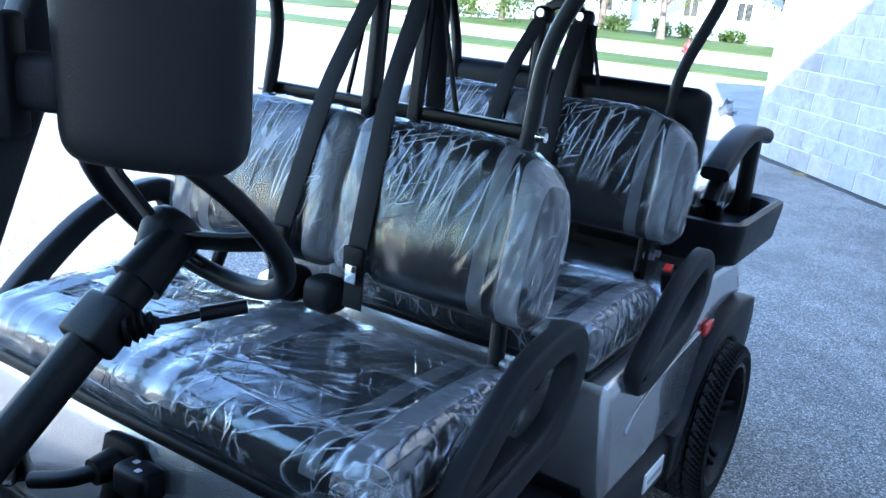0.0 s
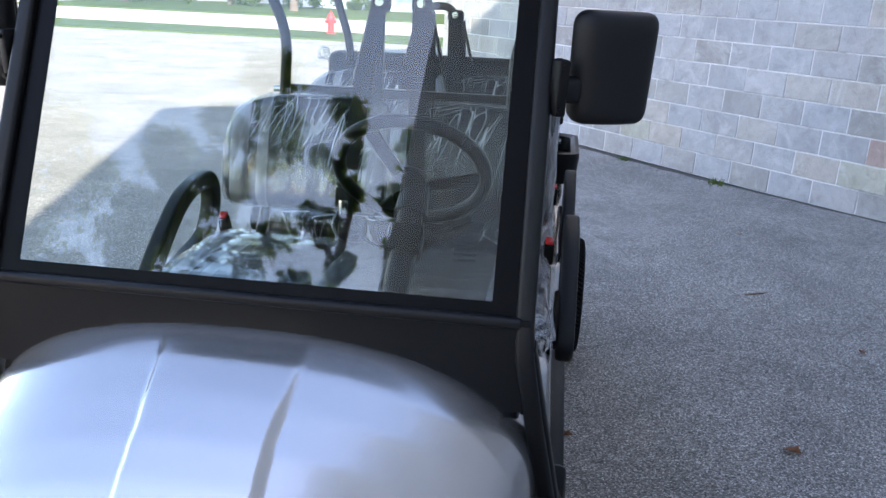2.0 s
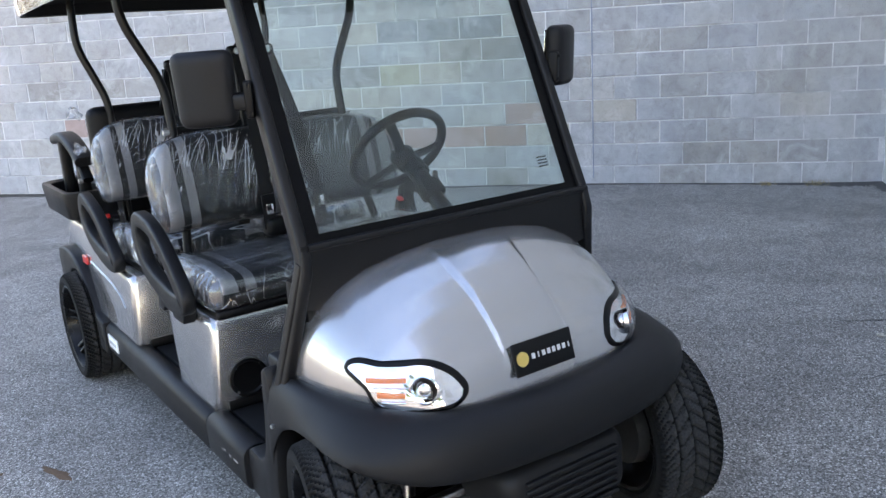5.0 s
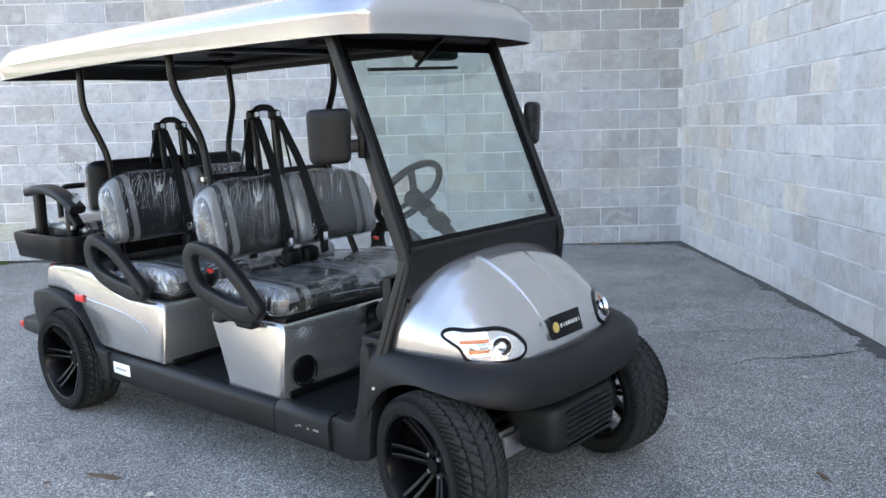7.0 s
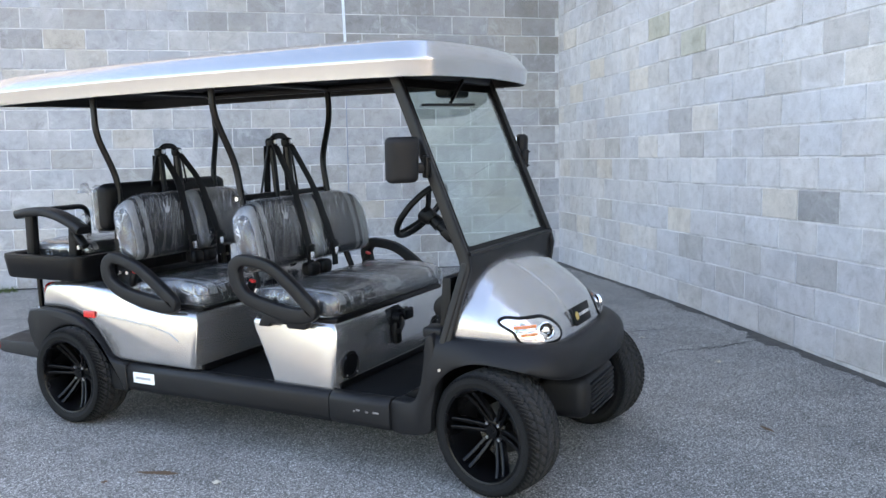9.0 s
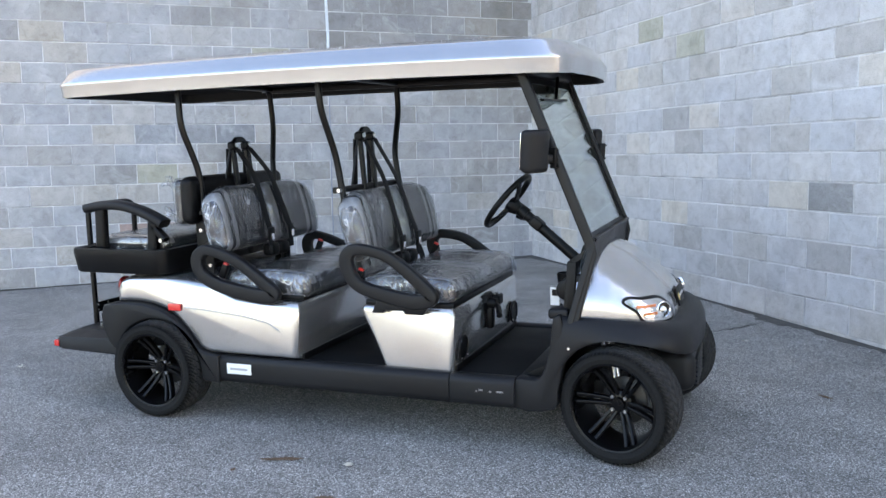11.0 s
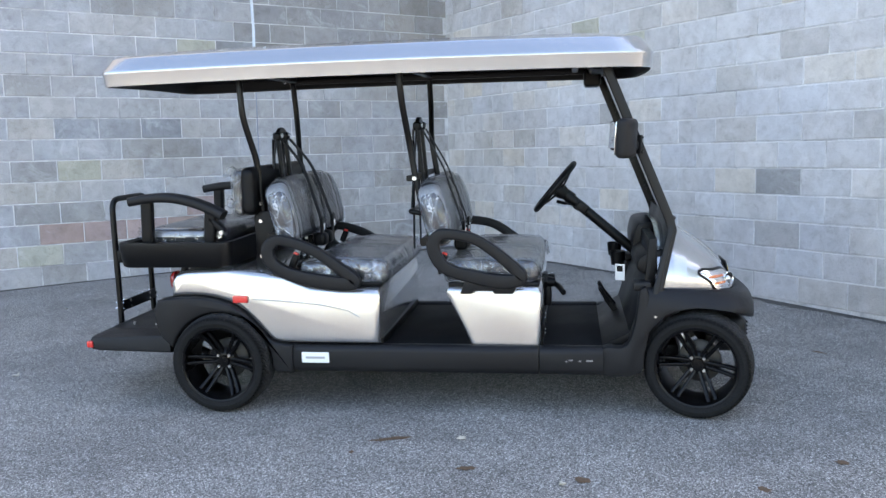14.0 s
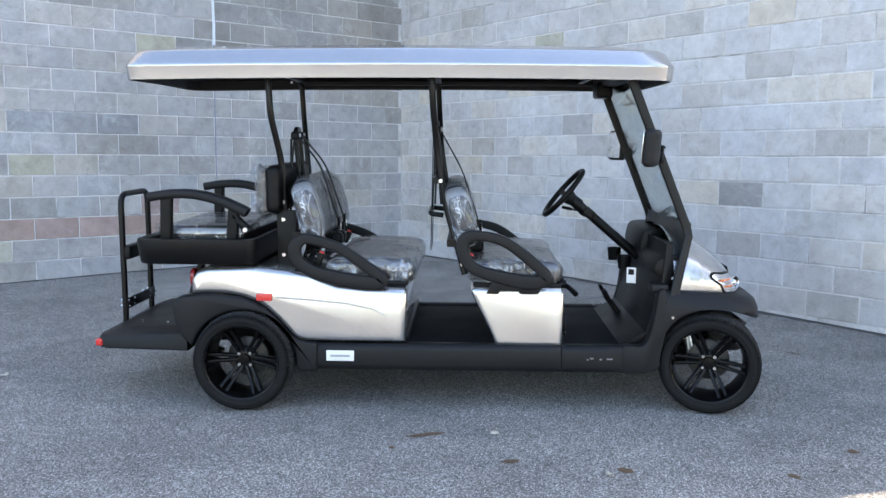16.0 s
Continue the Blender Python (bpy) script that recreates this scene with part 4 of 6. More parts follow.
front_bench = bench("front_bench_cushion", (-1.04, 0, 0.697), (0.475, 0.985, 0.10), "striped grey and charcoal vinyl bench cushion under plastic wrap")
bench("middle_bench_cushion", (-1.79, 0, 0.700), (0.46, 0.985, 0.105), "striped grey and charcoal vinyl bench cushion under plastic wrap")


def backrest(name, x, z, lean, s):
    """s: the side of the cart; the pad is drawn about the middle of the cart."""
    c, size = (0, s * 0.247, 0), (0.095, 0.485, 0.335)

    def form(p, h):
        t = (p.z + h.z) / (2 * h.z)
        outer = max(0.0, p.y * s) / h.y
        p = p.copy()
        if p.y * s > 0:
            p.y *= 1.0 - 0.16 * max(0.0, t - 0.45) ** 2 / 0.3 - 0.03 * (1 - t)
        p.z -= 0.05 * outer ** 3 * max(0.0, t - 0.5) * 2
        if p.x > 0:
            p.x += 0.016 * (1 - (2 * t - 1) ** 2)
            if outer > 0.68:
                p.x += 0.008
        return p
    ob = part(name, dense_box(c, size, 0.042, 26, form), m_back, cart, "striped grey and charcoal vinyl backrest in plastic wrap", sharp=180)
    ob.matrix_basis = Matrix.Translation((x, 0, z)) @ Matrix.Rotation(radians(-lean), 4, "Y")
    cover("plastic_wrap", c, size, 0.042, 84, form, None, ob, 0.004, 0.006, s * 1.7, m_film_back)
    return ob


m_back = upholstery("striped_vinyl_back", 0.062, None, (0.012, 0.012, 0.0134))
for s in (-1, 1):
    backrest("front_backrest", -1.330, 0.993, 14, s)
    backrest("middle_backrest", -2.122, 1.015, 14, s)
part("middle_seat_tray", box((-1.81, 0, 0.645), (0.44, 0.97, 0.03), 0.012), m_black, cart)
pad = part("rear_backrest_shell", dense_box((-2.292, 0, 1.118), (0.085, 0.90, 0.250), 0.042, 18), m_black, cart, "black rounded backrest shell of the rear-facing seat", sharp=180)
rb = part("rear_backrest", dense_box((-2.352, 0, 1.108), (0.060, 0.86, 0.235), 0.029, 26), m_pad_dark, cart, "grey vinyl rear-facing backrest in plastic wrap", sharp=180)
cover("plastic_wrap", (-2.352, 0, 1.108), (0.060, 0.86, 0.235), 0.029, 48, None, None, rb, 0.010, 0.010, 3.0, m_film_back)
rc = part("rear_cushion", dense_box((-2.67, 0, 0.875), (0.43, 0.84, 0.10), 0.04, 26), m_seat_rear, cart, "grey vinyl rear-facing seat cushion in plastic wrap", sharp=180)
cover("plastic_wrap", (-2.67, 0, 0.875), (0.43, 0.84, 0.10), 0.04, 40, None, None, rc, 0.006, 0.008, 5.0)

# loose gathered ends of the wrap at a few corners
def film_tuft(c, out, size, seed, parent):
    rng = random.Random(seed)
    o = Vector(out).normalized()
    u = o.orthogonal().normalized()
    v = o.cross(u)
    rings = []
    for reach, wide in ((0.0, 0.30), (0.35, 0.22), (0.7, 0.42), (1.0, 0.50)):
        ring = []
        for k in range(14):
            a = 2 * math.pi * k / 14
            r = size * wide * (1.0 + rng.uniform(-0.55, 0.55) * reach)
            ring.append(Vector(c) + o * size * reach * rng.uniform(0.75, 1.1) + (u * math.cos(a) + v * math.sin(a)) * r)
        rings.append(ring)
    bm = loft(rings, cap=False)
    return part("wrap_end", bm, m_film_loose, parent, "loose crumpled end of plastic wrap", sharp=180)


m_film_loose = film_material("loose_plastic_film", (0.3, 1.0, 1.0), (0, 0, 1), ((30.0, 20, 0.02), (36.0, -40, 0.02)), 0.2, 2.0, 0.16, 0.005, 16.0, 0.45, 0.15, 0.08, 0.6)
def film_drape(s, parent, seed):
    """A pleated fall of loose film round a front corner of the bench."""
    rng = random.Random(seed)
    cx, cy, r = -0.848, s * 0.447, 0.052
    wave = [rng.uniform(-1, 1) for _ in range(40)]
    rings = []
    for i in range(6):
        t = i / 5
        ring = []
        for k in range(34):
            a = radians(-35 + 160 * k / 33)
            out = r + 0.006 + t * 0.012 + (0.002 + 0.005 * t) * wave[k]
            drop = 0.735 - t * (0.078 + 0.012 * wave[(k + 7) % 40])
            ring.append(Vector((cx + out * math.cos(a), cy + s * out * math.sin(a), drop)))
        rings.append(ring)
    return part("wrap_corner", loft(rings, closed=False, cap=False), m_film_loose, parent, "loose pleated corner of plastic wrap", sharp=180)


film_drape(1, front_bench, 12)
film_tuft((-2.35, -0.455, 1.20), (-0.2, -0.8, 0.6), 0.06, 2, rb)
film_tuft((-2.35, -0.46, 1.06), (-0.2, -1.0, 0.1), 0.05, 3, rb)
film_tuft((-2.35, 0.455, 1.18), (-0.2, 0.8, 0.5), 0.05, 4, rb)
film_tuft((-2.86, -0.41, 0.90), (-0.6, -0.6, 0.2), 0.06, 5, rc)

# side armrests
def arm_loop(pts, y, drop):
    """A moulded loop: (x, z, breadth) along its middle line, 44 mm thick, with rounded edges."""
    line = spline([(x, z, b) for x, z, b in pts], 5, True)
    n, rings = len(line), []
    for i, p in enumerate(line):
        a, b = line[i - 1], line[(i + 1) % n]
        d = Vector((b.x - a.x, b.y - a.y)).normalized()
        ring = []
        for u, v in section(0.044, p.z * 0.92, 0.010):
            ring.append(Vector((p.x - d.y * v, y + u, p.y + d.x * v - drop)))
        rings.append(ring)
    return loft(rings, True, True, True)


for s in (-1, 1):
    for pts in ([(-1.315, 0.848, 0.072), (-1.29, 0.892, 0.066), (-1.235, 0.902, 0.056), (-1.11, 0.876, 0.056), (-0.985, 0.790, 0.062), (-0.892, 0.698, 0.068), (-0.915, 0.672, 0.074), (-1.0, 0.668, 0.078), (-1.13, 0.694, 0.070), (-1.240, 0.726, 0.066), (-1.295, 0.778, 0.068)],
                [(-2.16, 0.825, 0.072), (-2.135, 0.866, 0.066), (-2.082, 0.878, 0.056), (-1.93, 0.830, 0.056), (-1.80, 0.742, 0.062), (-1.718, 0.676, 0.066), (-1.745, 0.658, 0.074), (-1.86, 0.665, 0.078), (-2.045, 0.705, 0.070), (-2.14, 0.762, 0.068)]):
        part("side_armrest", arm_loop(pts, s * 0.545, 0.052 if s > 0 else 0.0), m_plastic, cart, "dark moulded loop armrest")
    part("armrest_foot", prism([(-1.19, 0.606), (-1.13, 0.606), (-1.12, 0.622), (-1.03, 0.622), (-1.02, 0.606), (-0.93, 0.606), (-0.90, 0.655), (-1.15, 0.69)], s * 0.512, s * 0.556, 0.006), m_plastic, cart)

# roof
def lathe_z(c, profile, k=20):
    """Turns (height, radius) points about an upright axis through c."""
    return loft([[Vector(c) + Vector((max(r, 1e-4) * math.cos(2 * math.pi * i / k), max(r, 1e-4) * math.sin(2 * math.pi * i / k), h)) for i in range(k)] for h, r in profile], cap=False)


ROOF_HALF = [(-2.995, 0.0), (-2.99, 0.36), (-2.972, 0.48), (-2.90, 0.546), (-2.6, 0.563), (-1.6, 0.568), (-0.62, 0.565), (-0.42, 0.552), (-0.335, 0.50), (-0.298, 0.40), (-0.278, 0.20), (-0.272, 0.0)]
ROOF_PLAN = spline([(-1.63 + (x + 1.63) * 1.03, y, 0) for x, y in ROOF_HALF + [(x, -y) for x, y in reversed(ROOF_HALF[1:-1])]], 4, True)


def roof_ring(d, z):
    return [Vector((-1.63 + (p.x + 1.63) * (1 - d / 1.32), p.y * (1 - d / 0.565), z)) for p in ROOF_PLAN]


def roof_bow(v):
    t = (v.x + 1.625) / 1.35
    return Vector((v.x, v.y, v.z - 0.012 * t * t - 0.01 * (v.y / 0.58) ** 2))


roof_top = [(0.014, 1.686), (0.007, 1.688), (0.0015, 1.748), (0.0, 1.755), (0.007, 1.767), (0.040, 1.821), (0.058, 1.832), (0.10, 1.839), (0.16, 1.843), (0.20, 1.856), (0.30, 1.864), (0.45, 1.868)]
part("roof", loft([[roof_bow(p) for p in roof_ring(d, z)] for d, z in roof_top], cap="end"), m_silver, cart, "long silver moulded roof", sharp=60)
part("roof_liner", loft([[roof_bow(p) for p in roof_ring(d, z)] for d, z in ((0.014, 1.690), (0.026, 1.691), (0.04, 1.74), (0.12, 1.765), (0.5, 1.77))], cap="end"), m_liner, cart, "dark roof liner")
for x in (-1.36, -2.17):
    for s in (-1, 1):
        part("roof_speaker", lathe_z((x, s * 0.30, 1.738), [(0.0, 0.0), (0.0, 0.06), (0.007, 0.062), (0.008, 0.075), (0.027, 0.075)]), m_black, cart)
for s in (-1, 1):
    part("roof_rail", sweep([(-0.5, s * 0.46, 1.715), (-2.32, s * 0.43, 1.715)], section(0.03, 0.035, 0.006)), m_tube, cart)
for x in (-0.62, -1.47, -2.29):
    part("roof_cross_bar", sweep([(x, -0.46, 1.72), (x, 0.46, 1.72)], section(0.025, 0.035, 0.006)), m_tube, cart)
for x in (-0.75, -0.86, -1.40, -1.55, -2.22, -2.37):
    for s in (-1, 1):
        part("rail_bolt", cyl((x, s * 0.455, 1.715), (x, s * 0.488, 1.715), 0.009, 10), m_bolt, cart)

# roof posts
for s in (-1, 1):
    part("middle_post", tube(bend([(-1.475, s * 0.455, 1.73), (-1.468, s * 0.46, 1.57), (-1.452, s * 0.345, 1.33), (-1.425, s * 0.345, 1.15), (-1.395, s * 0.345, 1.0), (-1.30, s * 0.40, 0.68)], 0.07), 0.0165, 12), m_tube, cart, "bent black steel roof post")
    part("rear_post", tube(bend([(-2.31, s * 0.38, 1.735), (-2.305, s * 0.43, 1.70), (-2.295, s * 0.438, 1.50), (-2.262, s * 0.355, 1.27), (-2.245, s * 0.35, 1.0), (-2.215, s * 0.355, 0.72)], 0.06), 0.0165, 12), m_tube, cart, "bent black steel roof post")
    part("post_plate", box((-2.235, s * 0.375, 0.86), (0.10, 0.012, 0.30), 0.003), m_black, cart)
    for x, y, z in ((-2.25, 0.36, 0.96), (-2.252, 0.36, 1.05), (-2.20, 0.365, 0.775), (-2.25, 0.365, 0.775), (-1.43, 0.35, 1.165), (-1.315, 0.385, 0.735)):
        part("post_bolt", cyl((x, s * y, z), (x, s * (y + 0.03), z), 0.010, 10), m_bolt, cart)
part("seat_back_bar", sweep([(-1.458, -0.36, 1.165), (-1.458, 0.36, 1.165)], section(0.03, 0.03, 0.006)), m_tube, cart)
part("seat_back_bar", sweep([(-1.37, -0.45, 0.85), (-1.37, 0.45, 0.85)], section(0.04, 0.05, 0.008)), m_tube, cart)
part("seat_back_bar", sweep([(-2.17, -0.45, 0.88), (-2.17, 0.45, 0.88)], section(0.04, 0.05, 0.008)), m_tube, cart)
part("rear_hand_grip", tube(bend([(-1.42, -0.20, 0.97), (-1.49, -0.20, 0.98), (-1.50, 0.20, 0.98), (-1.42, 0.20, 0.97)], 0.04), 0.014), m_tube, cart)


# belt towers
def belt_tower(x, ztop, zbase, seat_x, seat_z):
    t = empty("belt_tower", pose(x, 0.0, 0))
    t.parent = cart
    part("tower_arch", sweep(bend([(0.03, -0.062, zbase), (0, -0.062, ztop - 0.03), (0, -0.03, ztop), (0, 0.03, ztop), (0, 0.062, ztop - 0.03), (0.03, 0.062, zbase)], 0.03), section(0.03, 0.022, 0.006)), m_tube, t)
    for s in (-1, 1):
        part("belt_guide", box((0.0, s * 0.062, ztop - 0.035), (0.045, 0.062, 0.05), 0.018, 3), m_black, t)
        part("guide_bolt", cyl((0.02, s * 0.062, ztop - 0.03), (0.03, s * 0.062, ztop - 0.03), 0.012, 12), m_bolt, t)
        # webbing from the guide down over the backrest to its buckle, and the retractor run behind
        part("belt", sweep(bend([(0.026, s * 0.062, ztop - 0.05), (0.142, s * 0.079, seat_z + 0.355), (0.240, s * 0.103, seat_z + 0.05), (0.242, s * 0.103, seat_z - 0.06)], 0.07, 6), section(0.048, 0.003, 0.001), side=(0, 1, 0)), m_webbing, t, "black seat belt webbing")
        part("belt_return", sweep([(-0.02, s * 0.075, ztop - 0.05), (-0.03, s * 0.10, zbase - 0.25)], section(0.048, 0.003, 0.001), side=(0, 1, 0)), m_webbing, t)
        part("belt_cable", tube([(0.0, s * 0.09, ztop - 0.05), (-0.02, s * 0.19, zbase - 0.02)], 0.006, 6), m_tube, t)
        tongue = part("belt_tongue", box((0.246, s * 0.103, seat_z + 0.045), (0.012, 0.05, 0.05), 0.004), m_black, t)
        part("tongue_plate", box((0.254, s * 0.103, seat_z + 0.015), (0.004, 0.026, 0.038), 0.001), m_chrome, tongue)
        part("retractor", box((0.225, s * 0.05 - 0.03, seat_z - 0.055), (0.075, 0.085, 0.075), 0.025, 3), m_black, t)
    return t


belt_tower(-1.462, 1.462, 1.02, -1.2, 0.85)
belt_tower(-2.247, 1.428, 1.02, -1.99, 0.88)
for x, z in ((-1.280, 0.760), (-2.045, 0.765)):
    for s in (-1, 1):
        bk = part("buckle", box((x, s * 0.487, z), (0.035, 0.03, 0.075), 0.008, 3, Matrix.Rotation(radians(25), 3, "Y")), m_black, cart)
        part("release_button", box((x + 0.012, s * 0.487, z + 0.035), (0.026, 0.022, 0.018), 0.004, 2, Matrix.Rotation(radians(25), 3, "Y")), m_red, bk, "red release button")

# windscreen
WT, WB = Vector((-0.492, 0, 1.712)), Vector((-0.178, 0, 0.935))
wdir = (WB - WT).normalized()
ws = empty("windscreen", pose(0, 0, 0))
ws.parent = cart
nrm = Vector((-wdir.z, 0, wdir.x)).normalized()
if nrm.x < 0:
    nrm = -nrm


def on_screen(y, t, lift=0.0):
    """A point of the screen: y across, t from 0 at the top to 1 at the bottom."""
    return WT.lerp(WB, t) + Vector((0, y, 0)) + nrm * lift


pane = part("pane", loft([[on_screen(y, t, d) for y, t in ((-0.44, 0.03), (0.44, 0.03), (0.445, 0.985), (-0.445, 0.985))] for d in (0.0, 0.005)]), m_glass, ws, "tinted windscreen glass", smooth=False)
pane.visible_shadow = False
m_frit = plain("black_glass_border", (0.003, 0.003, 0.0035), 0.35, spec=0.1, grain=40, amount=0.2, relief=0.0)
for a in (((-0.445, 0.02), (-0.405, 0.02), (-0.405, 0.985), (-0.445, 0.985)), ((0.405, 0.02), (0.445, 0.02), (0.445, 0.985), (0.405, 0.985)), ((-0.405, 0.945), (0.405, 0.945), (0.405, 0.985), (-0.405, 0.985)), ((-0.405, 0.03), (0.405, 0.03), (0.405, 0.10), (-0.405, 0.10))):
    part("glass_border", loft([[on_screen(y, t, d) for y, t in a] for d in (0.006, 0.0075)]), m_frit, ws, smooth=False)
for s in (-1, 1):
    part("screen_pillar", sweep([on_screen(s * 0.452, -0.01), on_screen(s * 0.456, 0.5), on_screen(s * 0.460, 0.985), Vector((-0.172, s * 0.464, 0.90)), Vector((-0.20, s * 0.485, 0.78)), Vector((-0.245, s * 0.522, 0.59))], section(0.030, 0.045, 0.008), side=(0, 1, 0)), m_frame, ws, "charcoal steel screen pillar")
    part("lower_stay", sweep([(-0.172, s * 0.47, 0.92), (-0.255, s * 0.53, 0.60)], section(0.02, 0.03, 0.006), side=(0, 1, 0)), m_frame, ws)
part("lower_panel", (lambda r0, r1: loft([r0, r1]))(*[[Vector((-0.178 + d + (0.945 - z) * -0.12, y, z)) for y, z in ((-0.470, 0.962), (0.470, 0.962), (0.470, 0.80), (0.42, 0.79), (0.385, 0.815), (0.345, 0.845), (0.29, 0.872), (0.18, 0.893), (0.06, 0.902), (-0.06, 0.902), (-0.18, 0.893), (-0.29, 0.872), (-0.345, 0.845), (-0.385, 0.815), (-0.42, 0.79), (-0.470, 0.80))] for d in (-0.012, 0.016)]), m_frame, ws, "charcoal panel under the screen", smooth=False)
part("lower_lip", sweep([(-0.162, -0.452, 0.957), (-0.162, 0.452, 0.957)], section(0.018, 0.016, 0.006)), m_frame, ws)
part("top_rail", sweep([on_screen(-0.45, 0.01), on_screen(0.45, 0.01)], section(0.03, 0.05, 0.008)), m_frame, ws)
part("top_visor", box((-0.50, 0, 1.72), (0.10, 0.84, 0.10), 0.02), m_black, ws)
wiper = part("wiper", sweep([on_screen(-0.34, 0.20, 0.016), on_screen(0.14, 0.185, 0.016)], section(0.012, 0.018, 0.003)), m_black, ws, "black windscreen wiper")
part("wiper_arm", sweep([on_screen(0.10, 0.05, 0.03), on_screen(-0.10, 0.185, 0.026)], section(0.012, 0.016, 0.004)), m_black, wiper)
part("wiper_motor", box((-0.53, 0.15, 1.655), (0.09, 0.20, 0.09), 0.02, 3), m_black, ws)
for i in range(4):
    part("screen_mark", loft([[on_screen(y, t, -0.002 - d) for y, t in ((0.335, 0.835 + i * 0.011), (0.372, 0.835 + i * 0.011), (0.372, 0.840 + i * 0.011), (0.335, 0.840 + i * 0.011))] for d in (0.0, 0.001)]), m_webbing, ws)


# mirrors
def door_mirror(s):
    m = empty("side_mirror", pose(-0.36 if s > 0 else -0.388, s * 0.553, 1.342, 0, 4, s * 28))
    m.parent = cart

    def form(p, h):
        p = p.copy()
        t = (p.z + h.z) / (2 * h.z)
        p.y *= 0.95 + 0.07 * t
        if p.x > 0:
            p.x += 0.014 * (1 - (p.y / h.y) ** 2)
        return p
    part("mirror_shell", dense_box((0, s * 0.012, 0), (0.05, 0.148, 0.182), 0.024, 12, form), m_plastic, m, "dark textured mirror shell", sharp=180)
    part("mirror_face", box((-0.0262, s * 0.012, 0), (0.003, 0.122, 0.155), 0.001), m_mirror, m)
    part("mirror_arm", box((0.005, -s * 0.07, -0.035), (0.04, 0.05, 0.042), 0.012, 3), m_plastic, m)
    part("mirror_bracket", box((0.02, -s * 0.09, -0.03), (0.03, 0.02, 0.09), 0.005), m_black, m)
    for z in (0.004, -0.064):
        part("bracket_bolt", cyl((0.03, -s * 0.092, z), (0.042, -s * 0.094, z), 0.0045, 10), m_black, m)
    return m


both(door_mirror)

# dash, steering and pedals
part("dash_top", prism(smooth_outline([(-0.19, 0.885), (-0.28, 0.887), (-0.31, 0.855), (-0.322, 0.775), (-0.305, 0.72), (-0.25, 0.70), (-0.19, 0.80)], 3), -0.03, 0.46, 0.012), m_black, cart, "black moulded dashboard")
part("dash_tray", prism(smooth_outline([(-0.20, 0.80), (-0.28, 0.79), (-0.325, 0.76), (-0.335, 0.72), (-0.31, 0.69), (-0.25, 0.68), (-0.19, 0.72)], 3), -0.46, -0.032, 0.012), m_black, cart, "low black dash tray")
for s in (-1, 1):
    part("cup_holder", lathe([(0.0, 0.0), (0.0, 0.03), (0.07, 0.038), (0.07, 0.042), (-0.004, 0.034), (-0.004, 0.0)], 24, "Z"), m_black, cart, "black cup holder").matrix_basis = pose(-0.40, 0.02 if s < 0 else 0.36, 0.66)
    part("dash_shelf", box((-0.312, s * 0.465, 0.635), (0.09, 0.10, 0.045), 0.012), m_plastic, cart)
tag = part("paper_tag", box((-0.400, -0.20, 0.652), (0.002, 0.05, 0.085), 0.0, 2, Matrix.Rotation(radians(70), 3, "Z")), m_white_label, cart, "white paper tag on a string")
part("tag_print", box((-0.401, -0.2015, 0.670), (0.003, 0.03, 0.03), 0.0, 2, Matrix.Rotation(radians(70), 3, "Z")), m_black, tag)
st = empty("steering_wheel", Matrix.Translation((-0.735, 0.174, 1.072)) @ Matrix.Rotation(radians(-50), 4, "Y"))
st.parent = cart
part("wheel_rim", tube([(0.164 * math.cos(2 * math.pi * i / 48), 0.164 * math.sin(2 * math.pi * i / 48), 0) for i in range(48)], 0.0155, 12, True), m_black, st, "black steering wheel rim")
for a in (90, 210, 330):
    c, s_ = math.cos(radians(a)), math.sin(radians(a))
    part("wheel_spoke", sweep([(0.162 * c, 0.162 * s_, 0), (0.10 * c, 0.10 * s_, -0.02), (0.03 * c, 0.03 * s_, -0.035)], section(0.034, 0.010, 0.004), side=(-s_, c, 0)), m_black, st)
part("wheel_hub", lathe([(-0.075, 0.0), (-0.075, 0.03), (-0.045, 0.042), (-0.02, 0.042), (-0.01, 0.034), (-0.008, 0.0)], 28, "Z"), m_black, st)
part("steering_column", sweep([(-0.685, 0.190, 1.035), (-0.60, 0.190, 0.965), (-0.29, 0.190, 0.70)], section(0.055, 0.055)), m_black, cart, "black steering column")
part("column_boot", cyl((-0.70, 0.190, 1.048), (-0.64, 0.190, 0.998), 0.03, 20, 0.036), m_black, cart)
bm = bmesh.new()
add_box(bm, (-0.585, 0.190, 0.955), (0.07, 0.075, 0.052), 0.01, 2, Matrix.Rotation(radians(40), 3, "Y"))
part("switch_box", bm, m_black, cart)
part("turn_lever", tube([(-0.60, 0.22, 0.955), (-0.66, 0.262, 0.965), (-0.70, 0.288, 0.974)], 0.005, 8), m_black, cart)
bl = part("lever_bellows", lathe([(0.0, 0.024), (0.006, 0.026), (0.010, 0.018), (0.016, 0.023), (0.020, 0.016), (0.026, 0.020), (0.030, 0.013), (0.036, 0.017), (0.040, 0.010), (0.046, 0.008)], 20), m_black, cart)
bl.matrix_basis = pose(-0.598, 0.215, 0.953, 8, 0, 55)
part("lever_grip", sweep([(-0.675, 0.272, 0.968), (-0.725, 0.306, 0.977)], section(0.02, 0.02)), m_black, cart)
for y in (0.12, 0.28):
    part("pedal", box((-0.47, y, 0.47), (0.02, 0.07, 0.10), 0.008, 2, Matrix.Rotation(radians(-30), 3, "Y")), m_rubber_mat, cart, "black foot pedal")
    part("pedal_arm", sweep([(-0.46, y, 0.45), (-0.40, y, 0.37)], section(0.015, 0.03, 0.004)), m_black, cart)
